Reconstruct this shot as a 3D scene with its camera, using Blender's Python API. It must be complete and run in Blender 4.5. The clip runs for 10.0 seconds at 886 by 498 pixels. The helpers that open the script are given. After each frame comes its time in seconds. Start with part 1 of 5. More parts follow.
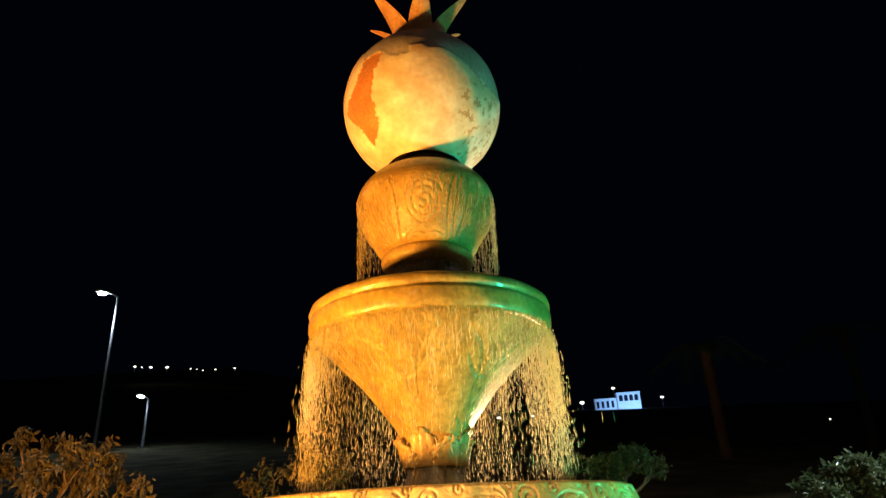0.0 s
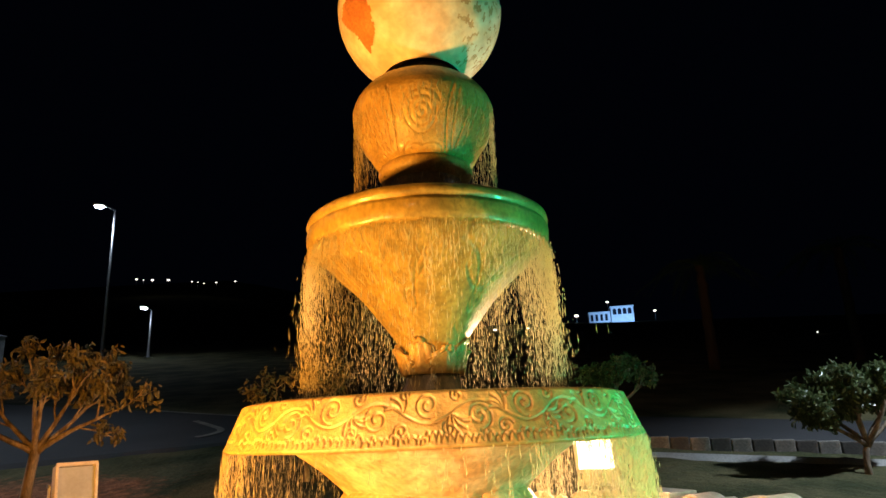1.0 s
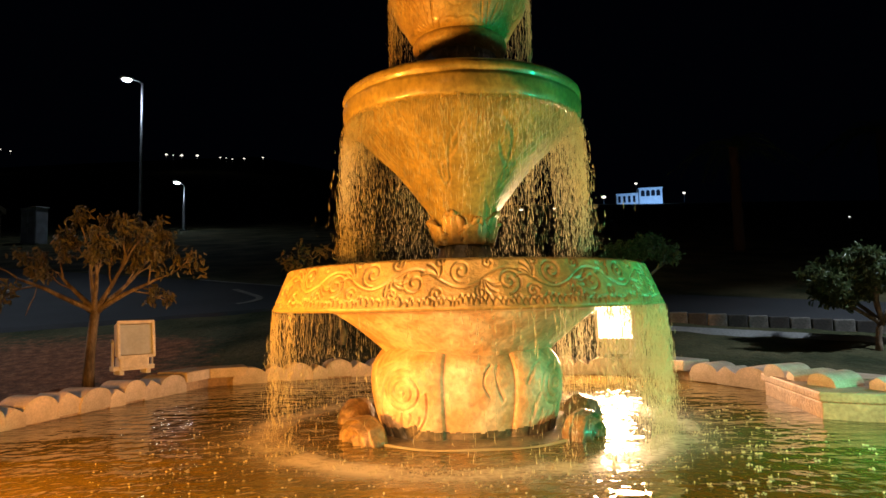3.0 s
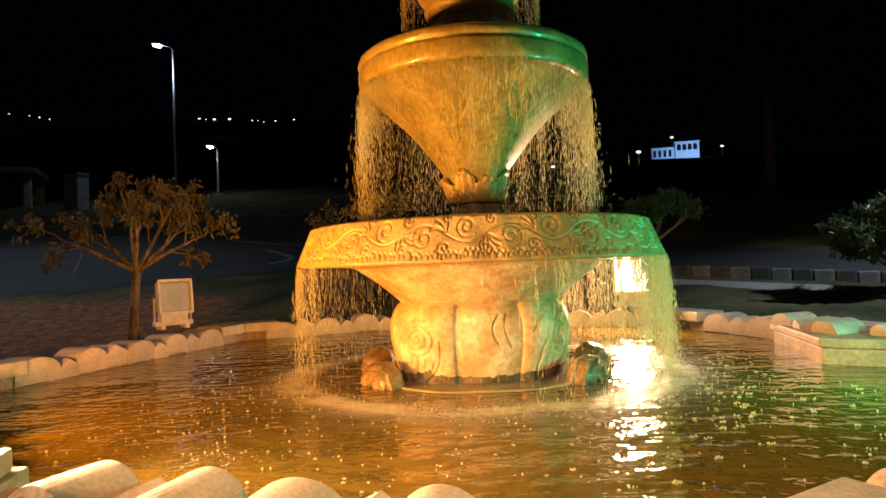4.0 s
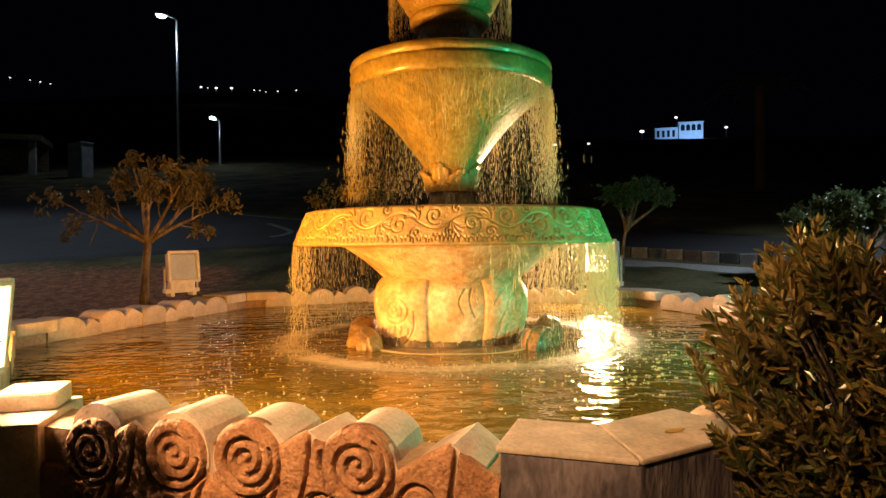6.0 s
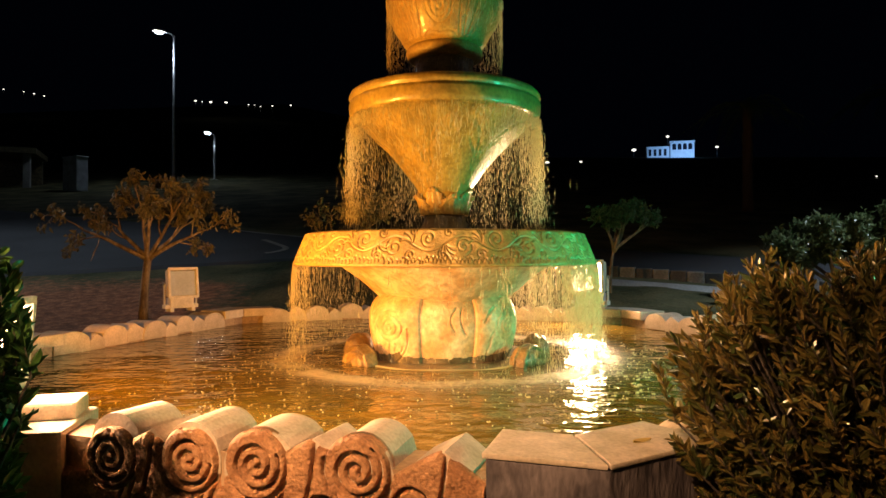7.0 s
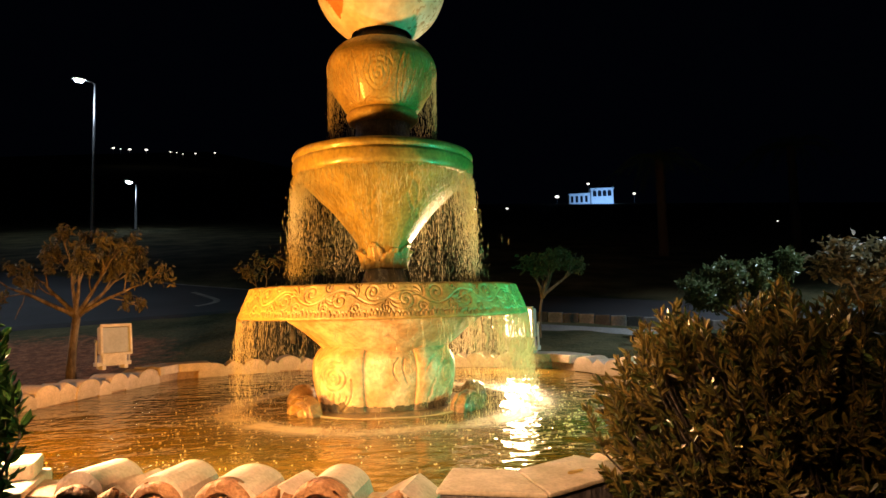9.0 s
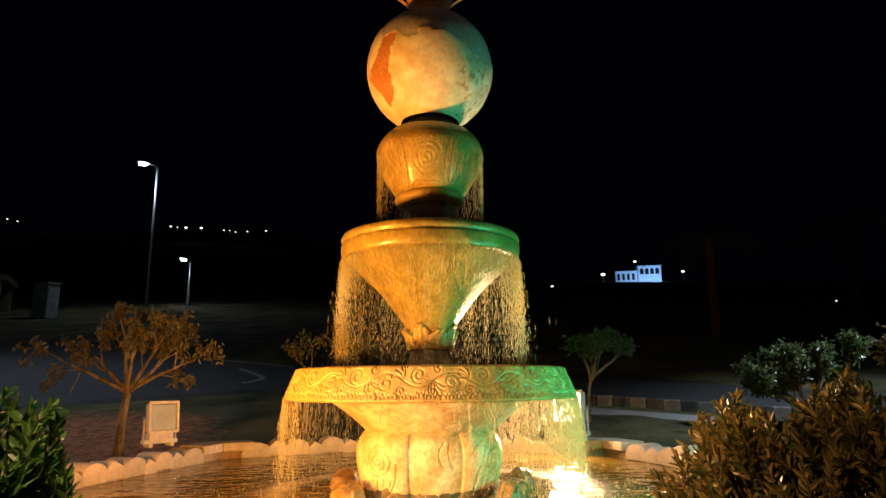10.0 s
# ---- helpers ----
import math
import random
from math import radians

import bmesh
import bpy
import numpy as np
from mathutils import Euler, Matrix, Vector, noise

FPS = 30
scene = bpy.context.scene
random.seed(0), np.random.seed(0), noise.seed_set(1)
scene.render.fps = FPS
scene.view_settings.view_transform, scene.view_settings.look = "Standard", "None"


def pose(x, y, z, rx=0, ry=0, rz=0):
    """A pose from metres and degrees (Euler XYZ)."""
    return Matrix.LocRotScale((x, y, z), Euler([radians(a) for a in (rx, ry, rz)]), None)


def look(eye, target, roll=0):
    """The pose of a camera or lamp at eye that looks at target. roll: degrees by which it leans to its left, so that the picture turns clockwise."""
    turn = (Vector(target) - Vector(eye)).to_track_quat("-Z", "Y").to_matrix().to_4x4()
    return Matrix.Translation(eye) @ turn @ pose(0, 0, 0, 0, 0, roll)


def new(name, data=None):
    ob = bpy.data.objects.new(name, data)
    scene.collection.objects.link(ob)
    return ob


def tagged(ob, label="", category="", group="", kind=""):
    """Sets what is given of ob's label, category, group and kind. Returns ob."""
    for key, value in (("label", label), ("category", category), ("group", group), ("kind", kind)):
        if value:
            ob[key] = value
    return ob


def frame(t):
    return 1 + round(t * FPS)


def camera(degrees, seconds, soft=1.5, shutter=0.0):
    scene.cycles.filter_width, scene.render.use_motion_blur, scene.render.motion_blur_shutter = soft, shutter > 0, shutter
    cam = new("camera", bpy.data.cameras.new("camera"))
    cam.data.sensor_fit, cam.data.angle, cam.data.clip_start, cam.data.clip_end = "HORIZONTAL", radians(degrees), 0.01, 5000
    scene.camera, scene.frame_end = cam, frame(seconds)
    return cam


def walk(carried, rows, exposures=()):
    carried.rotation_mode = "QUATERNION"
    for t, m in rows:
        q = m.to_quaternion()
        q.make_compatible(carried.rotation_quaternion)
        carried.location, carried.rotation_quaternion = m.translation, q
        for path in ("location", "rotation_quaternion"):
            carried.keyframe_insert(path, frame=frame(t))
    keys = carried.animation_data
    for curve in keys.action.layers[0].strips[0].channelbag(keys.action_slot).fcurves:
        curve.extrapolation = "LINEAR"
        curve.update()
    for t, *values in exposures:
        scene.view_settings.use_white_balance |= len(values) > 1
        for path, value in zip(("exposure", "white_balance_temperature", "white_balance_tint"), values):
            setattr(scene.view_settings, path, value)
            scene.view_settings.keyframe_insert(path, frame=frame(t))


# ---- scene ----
cam = camera(68.4, 10.0)
PATH = [
    (0, (-0.281, -3.941, 1.251), (-0.101, -2.105, 2.024), -2.9),
    (0.5, (-0.278, -3.92, 1.243), (-0.096, -2.036, 1.889), -2.9),
    (1, (-0.279, -3.917, 1.244), (-0.097, -1.996, 1.771), -2.6),
    (1.5, (-0.277, -3.899, 1.237), (-0.114, -1.947, 1.642), -2.8),
    (2, (-0.279, -3.898, 1.221), (-0.127, -1.929, 1.543), -2.9),
    (2.5, (-0.307, -3.945, 1.203), (-0.15, -1.966, 1.446), -1.8),
    (3, (-0.328, -4.059, 1.191), (-0.234, -2.068, 1.357), -1.3),
    (4.5, (-0.13, -4.416, 1.152), (-0.153, -2.417, 1.163), -2.3),
    (5, (-0.077, -4.58, 1.164), (-0.064, -2.58, 1.161), -1.5),
    (6.5, (-0.041, -5.034, 1.22), (-0.059, -3.034, 1.181), -0.3),
    (7, (-0.044, -5.135, 1.238), (-0.032, -3.135, 1.254), -0.1),
    (7.5, (-0.014, -5.244, 1.236), (0.017, -3.245, 1.289), 0.1),
    (8, (-0.049, -5.339, 1.253), (0.117, -3.351, 1.397), 0.1),
    (8.5, (-0.11, -5.392, 1.265), (0.126, -3.408, 1.365), -1.5),
    (9, (-0.137, -5.413, 1.275), (0.092, -3.432, 1.431), -1.3),
    (9.5, (-0.151, -5.416, 1.282), (0.004, -3.439, 1.537), -1.1),
    (10, (-0.154, -5.416, 1.305), (-0.059, -3.458, 1.697), -0.5),
]
walk(cam, [(t, look(eye, target, roll)) for t, eye, target, roll in PATH], ((0, 0.48), (1, 0.17), (2, -0.10), (3, -0.36), (5, -0.3), (6.5, -0.24), (8, -0.17), (10, -0.01)))

# ---- night sky and lamps ----
world = bpy.data.worlds.new("night")
scene.world = world
world.use_nodes = True
wb = world.node_tree.nodes["Background"]
wb.inputs[0].default_value = (0.25, 0.4, 1.0, 1)
wb.inputs[1].default_value = 0.0012
scene.view_settings.exposure = 0.0


def area_lamp(name, at, aim, size, watts, colour, spread=180):
    d = bpy.data.lights.new(name, "AREA")
    d.shape, d.size, d.size_y = "RECTANGLE", size[0], size[1]
    d.energy, d.color, d.spread = watts, colour, radians(spread)
    ob = new(name, d)
    ob.matrix_world = look(at, aim)
    return ob


ORANGE, WARM, GREEN, COOL, NEUTRAL = (1.0, 0.388, 0.046), (1.0, 0.60, 0.33), (0.0, 1.0, 0.54), (0.70, 0.84, 1.0), (1.0, 0.56, 0.27)

# ---- materials ----


def material(name, base, rough=0.7, vary=0.25, scale=6.0, fine=60.0, bump=0.3, depth=0.01, second=None, mix=0.5, metal=0.0, coat=0.0, spec=0.5, rand=0.0, stretch=(1, 1, 1)):
    """A surface with a coarse and a fine grain, an optional second colour in patches, and fine relief."""
    m = bpy.data.materials.new(name)
    m.use_nodes = True
    nt = m.node_tree
    n, l = nt.nodes, nt.links
    p = n["Principled BSDF"]
    tc = n.new("ShaderNodeTexCoord")
    mp = n.new("ShaderNodeMapping")
    mp.inputs["Scale"].default_value = stretch
    l.new(tc.outputs["Object"], mp.inputs["Vector"])
    big, small = n.new("ShaderNodeTexNoise"), n.new("ShaderNodeTexNoise")
    big.inputs["Scale"].default_value, big.inputs["Detail"].default_value = scale, 5
    small.inputs["Scale"].default_value, small.inputs["Detail"].default_value = fine, 4
    l.new(mp.outputs[0], big.inputs["Vector"])
    l.new(mp.outputs[0], small.inputs["Vector"])
    ramp = n.new("ShaderNodeValToRGB")
    ramp.color_ramp.elements[0].position, ramp.color_ramp.elements[1].position = 0.5 - mix * 0.25, 0.5 + 0.25 * (1 - mix) + 0.05
    other = second or tuple(c * (1 - vary * 1.6) for c in base)
    ramp.color_ramp.elements[0].color = (*other, 1)
    ramp.color_ramp.elements[1].color = (*base, 1)
    l.new(big.outputs["Fac"], ramp.inputs[0])
    grain = n.new("ShaderNodeMapRange")
    grain.inputs["From Min"].default_value, grain.inputs["From Max"].default_value = 0.3, 0.7
    grain.inputs["To Min"].default_value, grain.inputs["To Max"].default_value = 1 - vary, 1 + vary * 0.4
    l.new(small.outputs["Fac"], grain.inputs["Value"])
    mul = n.new("ShaderNodeMix")
    mul.data_type, mul.blend_type = "RGBA", "MULTIPLY"
    mul.inputs["Factor"].default_value = 1.0
    l.new(ramp.outputs[0], mul.inputs["A"])
    l.new(grain.outputs[0], mul.inputs["B"])
    out = mul.outputs["Result"]
    if rand:
        info, hue = n.new("ShaderNodeObjectInfo"), n.new("ShaderNodeMapRange")
        hue.inputs["To Min"].default_value, hue.inputs["To Max"].default_value = 1 - rand, 1 + rand * 0.5
        l.new(info.outputs["Random"], hue.inputs["Value"])
        mul2 = n.new("ShaderNodeMix")
        mul2.data_type, mul2.blend_type = "RGBA", "MULTIPLY"
        mul2.inputs["Factor"].default_value = 1.0
        l.new(out, mul2.inputs["A"])
        l.new(hue.outputs[0], mul2.inputs["B"])
        out = mul2.outputs["Result"]
    l.new(out, p.inputs["Base Color"])
    p.inputs["Roughness"].default_value = rough
    p.inputs["Metallic"].default_value = metal
    p.inputs["Coat Weight"].default_value = coat
    p.inputs["Coat Roughness"].default_value = 0.12
    p.inputs["Specular IOR Level"].default_value = spec
    if bump:
        b, add = n.new("ShaderNodeBump"), n.new("ShaderNodeMath")
        add.operation = "ADD"
        l.new(big.outputs["Fac"], add.inputs[0])
        l.new(small.outputs["Fac"], add.inputs[1])
        b.inputs["Strength"].default_value, b.inputs["Distance"].default_value = bump, depth
        l.new(add.outputs[0], b.inputs["Height"])
        l.new(b.outputs[0], p.inputs["Normal"])
    return m


def ground_material(name):
    """Dry turf in two tones with bare reddish soil where the mesh says so, broken up by noise, over a lumpy relief."""
    m = bpy.data.materials.new(name)
    m.use_nodes = True
    n, l = m.node_tree.nodes, m.node_tree.links
    p = n["Principled BSDF"]
    p.inputs["Roughness"].default_value = 0.95
    p.inputs["Specular IOR Level"].default_value = 0.2
    tc, at = n.new("ShaderNodeTexCoord"), n.new("ShaderNodeAttribute")
    at.attribute_name = "bare"
    tones = []
    for scale, detail in ((0.9, 6), (9.0, 6), (45.0, 4)):
        t = n.new("ShaderNodeTexNoise")
        t.inputs["Scale"].default_value, t.inputs["Detail"].default_value = scale, detail
        l.new(tc.outputs["Object"], t.inputs["Vector"])
        tones.append(t)
    turf, soil = n.new("ShaderNodeValToRGB"), n.new("ShaderNodeValToRGB")
    for ramp, dark, pale, src in ((turf, (0.035, 0.042, 0.016, 1), (0.16, 0.135, 0.065, 1), tones[0]), (soil, (0.19, 0.075, 0.036, 1), (0.42, 0.17, 0.08, 1), tones[1])):
        ramp.color_ramp.elements[0].position, ramp.color_ramp.elements[1].position = 0.36, 0.66
        ramp.color_ramp.elements[0].color, ramp.color_ramp.elements[1].color = dark, pale
        l.new(src.outputs["Fac"], ramp.inputs[0])
    add, cut = n.new("ShaderNodeMath"), n.new("ShaderNodeMapRange")
    add.operation = "ADD"
    l.new(at.outputs["Fac"], add.inputs[0])
    l.new(tones[1].outputs["Fac"], add.inputs[1])
    cut.inputs["From Min"].default_value, cut.inputs["From Max"].default_value = 0.75, 1.25
    l.new(add.outputs[0], cut.inputs["Value"])
    mix, mul, grain = n.new("ShaderNodeMix"), n.new("ShaderNodeMix"), n.new("ShaderNodeMapRange")
    mix.data_type = mul.data_type = "RGBA"
    mul.blend_type = "MULTIPLY"
    mul.inputs["Factor"].default_value = 1.0
    l.new(cut.outputs[0], mix.inputs["Factor"])
    l.new(turf.outputs[0], mix.inputs["A"])
    l.new(soil.outputs[0], mix.inputs["B"])
    grain.inputs["From Min"].default_value, grain.inputs["From Max"].default_value = 0.3, 0.7
    grain.inputs["To Min"].default_value, grain.inputs["To Max"].default_value = 0.5, 1.2
    l.new(tones[2].outputs["Fac"], grain.inputs["Value"])
    l.new(mix.outputs["Result"], mul.inputs["A"])
    l.new(grain.outputs[0], mul.inputs["B"])
    l.new(mul.outputs["Result"], p.inputs["Base Color"])
    b = n.new("ShaderNodeBump")
    b.inputs["Strength"].default_value, b.inputs["Distance"].default_value = 0.9, 0.05
    l.new(tones[1].outputs["Fac"], b.inputs["Height"])
    l.new(b.outputs[0], p.inputs["Normal"])
    return m


def leaf_material(name, base, second, gloss=0.35):
    """Leaves vary from one to the next and let some light through."""
    m = bpy.data.materials.new(name)
    m.use_nodes = True
    nt = m.node_tree
    n, l = nt.nodes, nt.links
    p = n["Principled BSDF"]
    geo, ramp = n.new("ShaderNodeNewGeometry"), n.new("ShaderNodeValToRGB")
    ramp.color_ramp.elements[0].color, ramp.color_ramp.elements[1].color = (*base, 1), (*second, 1)
    l.new(geo.outputs["Random Per Island"], ramp.inputs[0])
    l.new(ramp.outputs[0], p.inputs["Base Color"])
    p.inputs["Roughness"].default_value = gloss
    tr, mixer = n.new("ShaderNodeBsdfTranslucent"), n.new("ShaderNodeMixShader")
    l.new(ramp.outputs[0], tr.inputs["Color"])
    mixer.inputs[0].default_value = 0.25
    l.new(p.outputs[0], mixer.inputs[1])
    l.new(tr.outputs[0], mixer.inputs[2])
    l.new(mixer.outputs[0], n["Material Output"].inputs["Surface"])
    return m


def glow_material(name, colour, strength):
    m = bpy.data.materials.new(name)
    m.use_nodes = True
    p = m.node_tree.nodes["Principled BSDF"]
    p.inputs["Base Color"].default_value = (0.8, 0.8, 0.8, 1)
    p.inputs["Emission Color"].default_value = (*colour, 1)
    p.inputs["Emission Strength"].default_value = strength
    return m


def water_material(name, base, ripple, scale, rough=0.06):
    """A murky pool: the silt's colour under a rippled glossy surface."""
    m = bpy.data.materials.new(name)
    m.use_nodes = True
    nt = m.node_tree
    n, l = nt.nodes, nt.links
    p = n["Principled BSDF"]
    p.inputs["Base Color"].default_value = (*base, 1)
    p.inputs["Roughness"].default_value = rough
    p.inputs["IOR"].default_value = 1.33
    tc, a, b, add, bp = (n.new("ShaderNode" + k) for k in ("TexCoord", "TexNoise", "TexNoise", "Math", "Bump"))
    mp = n.new("ShaderNodeMapping")
    mp.inputs["Scale"].default_value = (0.7, 1.35, 1)
    l.new(tc.outputs["Object"], mp.inputs["Vector"])
    a.inputs["Scale"].default_value, b.inputs["Scale"].default_value = scale, scale * 3.3
    l.new(mp.outputs[0], a.inputs["Vector"])
    l.new(tc.outputs["Object"], b.inputs["Vector"])
    add.operation = "MULTIPLY_ADD"
    add.inputs[1].default_value = 0.35
    l.new(b.outputs["Fac"], add.inputs[0])
    l.new(a.outputs["Fac"], add.inputs[2])
    l.new(add.outputs[0], bp.inputs["Height"])
    bp.inputs["Strength"].default_value, bp.inputs["Distance"].default_value = 1.0, ripple
    l.new(bp.outputs[0], p.inputs["Normal"])
    return m


def foam_material(name):
    """Thin broken foam on the water: patches of white with clear water between."""
    m = bpy.data.materials.new(name)
    m.use_nodes = True
    nt = m.node_tree
    n, l = nt.nodes, nt.links
    p = n["Principled BSDF"]
    p.inputs["Base Color"].default_value = (0.52, 0.44, 0.27, 1)
    p.inputs["Roughness"].default_value = 0.5
    tc, a, b, mul, ramp, uv = (n.new("ShaderNode" + k) for k in ("TexCoord", "TexNoise", "TexNoise", "Math", "MapRange", "Attribute"))
    uv.attribute_name = "cover"
    a.inputs["Scale"].default_value, b.inputs["Scale"].default_value = 5.0, 38.0
    l.new(tc.outputs["Object"], a.inputs["Vector"])
    l.new(tc.outputs["Object"], b.inputs["Vector"])
    mul.operation = "MULTIPLY_ADD"
    mul.inputs[1].default_value = 0.7
    l.new(b.outputs["Fac"], mul.inputs[0])
    l.new(a.outputs["Fac"], mul.inputs[2])
    ramp.inputs["From Min"].default_value, ramp.inputs["From Max"].default_value = 0.40, 1.0
    l.new(mul.outputs[0], ramp.inputs["Value"])
    mul2 = n.new("ShaderNodeMath")
    mul2.operation = "MULTIPLY"
    l.new(ramp.outputs[0], mul2.inputs[0])
    l.new(uv.outputs["Fac"], mul2.inputs[1])
    clear, mixer = n.new("ShaderNodeBsdfTransparent"), n.new("ShaderNodeMixShader")
    l.new(mul2.outputs[0], mixer.inputs[0])
    l.new(clear.outputs[0], mixer.inputs[1])
    l.new(p.outputs[0], mixer.inputs[2])
    l.new(mixer.outputs[0], n["Material Output"].inputs["Surface"])
    return m


def drop_material(name):
    """White falling water: half gloss, half light passed through."""
    m = bpy.data.materials.new(name)
    m.use_nodes = True
    nt = m.node_tree
    n, l = nt.nodes, nt.links
    p = n["Principled BSDF"]
    p.inputs["Base Color"].default_value = (0.74, 0.69, 0.47, 1)
    p.inputs["Roughness"].default_value = 0.15
    p.inputs["IOR"].default_value = 1.33
    tr, clear, mixer, mixer2 = n.new("ShaderNodeBsdfTranslucent"), n.new("ShaderNodeBsdfTransparent"), n.new("ShaderNodeMixShader"), n.new("ShaderNodeMixShader")
    tr.inputs["Color"].default_value = (0.80, 0.72, 0.46, 1)
    mixer.inputs[0].default_value = 0.7
    l.new(p.outputs[0], mixer.inputs[1])
    l.new(tr.outputs[0], mixer.inputs[2])
    mixer2.inputs[0].default_value = 0.42
    l.new(mixer.outputs[0], mixer2.inputs[1])
    l.new(clear.outputs[0], mixer2.inputs[2])
    l.new(mixer2.outputs[0], n["Material Output"].inputs["Surface"])
    return m


STONE = material("fountain_stone", (0.50, 0.35, 0.105), 0.45, 0.3, 5, 45, 0.45, 0.012, second=(0.34, 0.22, 0.06), mix=0.38, coat=0.10)
STONE_PALE = material("pale_limestone", (0.80, 0.66, 0.42), 0.5, 0.3, 5.5, 30, 0.55, 0.016, second=(0.56, 0.34, 0.15), mix=0.40, coat=0.05)
STONE_WET = material("wet_stone", (0.42, 0.315, 0.085), 0.42, 0.34, 6, 38, 0.35, 0.012, second=(0.27, 0.20, 0.05), mix=0.42, coat=0.30, stretch=(1, 1, 0.7))
MOSSY = material("mossy_ochre_stone", (0.34, 0.21, 0.08), 0.4, 0.4, 9, 45, 0.6, 0.015, second=(0.13, 0.085, 0.035), coat=0.15)
# Mossy wet stone; its dark tone also paints shade on stem, neck and seat ring.
STONE_DARK = material("mossy_and_shaded_stone", (0.20, 0.15, 0.08), 0.4, 0.4, 8, 40, 0.6, 0.015, second=(0.07, 0.06, 0.03), coat=0.4)
PAINT = material("cream_paint", (0.86, 0.82, 0.76), 0.55, 0.15, 6.5, 24, 0.4, 0.008, second=(0.70, 0.54, 0.41), mix=0.42)
PAINT_RED = material("bare_terracotta", (0.62, 0.27, 0.09), 0.75, 0.25, 9, 50, 0.5, 0.008, second=(0.52, 0.20, 0.065))
PAINT_GREY = material("grey_primer", (0.62, 0.58, 0.61), 0.6, 0.25, 7, 40, 0.35, 0.006, second=(0.48, 0.43, 0.45))
PAINT_WORN = material("worn_through_paint", (0.66, 0.47, 0.30), 0.65, 0.3, 14, 60, 0.4, 0.006, second=(0.50, 0.32, 0.19))
CORAL = material("weathered_crown_paint", (0.62, 0.36, 0.16), 0.55, 0.3, 10, 50, 0.4, 0.008, second=(0.46, 0.22, 0.09))
COPING = material("coping_stone", (0.70, 0.56, 0.43), 0.7, 0.2, 7, 70, 0.4, 0.008, second=(0.50, 0.40, 0.28), mix=0.38, rand=0.16)
CARVED = material("carved_terracotta", (0.60, 0.31, 0.14), 0.8, 0.4, 10, 90, 0.9, 0.010, second=(0.36, 0.16, 0.065), mix=0.5, rand=0.1)
WALL = material("pool_render", (0.46, 0.31, 0.18), 0.6, 0.3, 4, 40, 0.5, 0.012, second=(0.26, 0.16, 0.085))
SLATE = material("stained_slab_face", (0.19, 0.155, 0.16), 0.6, 0.45, 13, 60, 0.6, 0.012, second=(0.055, 0.045, 0.052), mix=0.62, stretch=(1, 1, 0.35))
GROUND = ground_material("turf_and_soil")
ASPHALT = material("asphalt", (0.042, 0.042, 0.045), 0.9, 0.3, 0.7, 60, 0.5, 0.01, second=(0.028, 0.028, 0.030))
KERB_PALE = material("pale_kerb_paint", (0.30, 0.27, 0.23), 0.8, 0.3, 5, 40, 0.3, 0.006, rand=0.15)
KERB_DARK = material("dark_kerb_paint", (0.11, 0.095, 0.08), 0.8, 0.3, 5, 40, 0.3, 0.006, rand=0.2)
PAVING = material("pavement_concrete", (0.30, 0.29, 0.27), 0.85, 0.25, 2, 40, 0.4, 0.01, second=(0.22, 0.21, 0.2))
BARK = material("tree_bark", (0.38, 0.29, 0.20), 0.85, 0.35, 14, 80, 0.8, 0.01, second=(0.12, 0.085, 0.055), stretch=(1, 1, 0.3))
PALM_BARK = material("palm_bark", (0.045, 0.034, 0.026), 0.9, 0.35, 9, 60, 0.8, 0.02, second=(0.045, 0.032, 0.022))
STEEL = material("galvanised_steel", (0.45, 0.46, 0.47), 0.45, 0.15, 6, 60, 0.1, 0.002, metal=0.8)
LAMP_BODY = material("cream_lamp_enamel", (0.76, 0.69, 0.62), 0.4, 0.15, 12, 60, 0.1, 0.002)
LAMP_DARK = material("lamp_reflector", (0.30, 0.31, 0.34), 0.22, 0.2, 9, 50, 0.1, 0.002, metal=0.7)
CABINET = material("cabinet_enamel", (0.68, 0.72, 0.80), 0.55, 0.2, 3, 40, 0.1, 0.002)
HOUSE_WALL = material("white_house_render", (0.78, 0.79, 0.80), 0.8, 0.1, 0.4, 8, 0.2, 0.02)
DARK_GLASS = material("dark_window_glass", (0.02, 0.022, 0.03), 0.08, 0.1, 1, 10, 0, 0.001)
LEAF_DRY = leaf_material("dry_olive_leaf", (0.09, 0.085, 0.04), (0.22, 0.18, 0.085), 0.5)
LEAF_DARK = leaf_material("dark_green_leaf", (0.065, 0.105, 0.038), (0.18, 0.22, 0.095), 0.3)
LEAF_SHRUB = leaf_material("shrub_leaf", (0.030, 0.052, 0.012), (0.24, 0.165, 0.045), 0.28)
LEAF_FRESH = leaf_material("fresh_green_leaf", (0.022, 0.065, 0.014), (0.055, 0.11, 0.024), 0.28)
LEAF_FALLEN = leaf_material("fallen_yellow_leaf", (0.50, 0.34, 0.10), (0.58, 0.42, 0.14), 0.6)
WATER = water_material("murky_pool_water", (0.110, 0.070, 0.010), 0.030, 3.4, 0.035)
BOWL_WATER = water_material("bowl_water", (0.20, 0.15, 0.07), 0.04, 12.0)
DROPS = drop_material("falling_water")
FOAM = foam_material("pool_foam")
# The pale blue base puts a street lamp's reflection into the glass colour.
PALE_GLASS = material("lamp_glass_with_reflection", (0.50, 0.55, 0.64), 0.12, 0.1, 4, 30, 0, 0.001, coat=0.6)
LIT_WARM = glow_material("lit_warm_lens", WARM, 22)
LIT_ORANGE = glow_material("lit_amber_lens", ORANGE, 30)
LIT_GREEN = glow_material("lit_green_lens", GREEN, 20)
LIT_COOL = glow_material("lit_street_lens", COOL, 120)
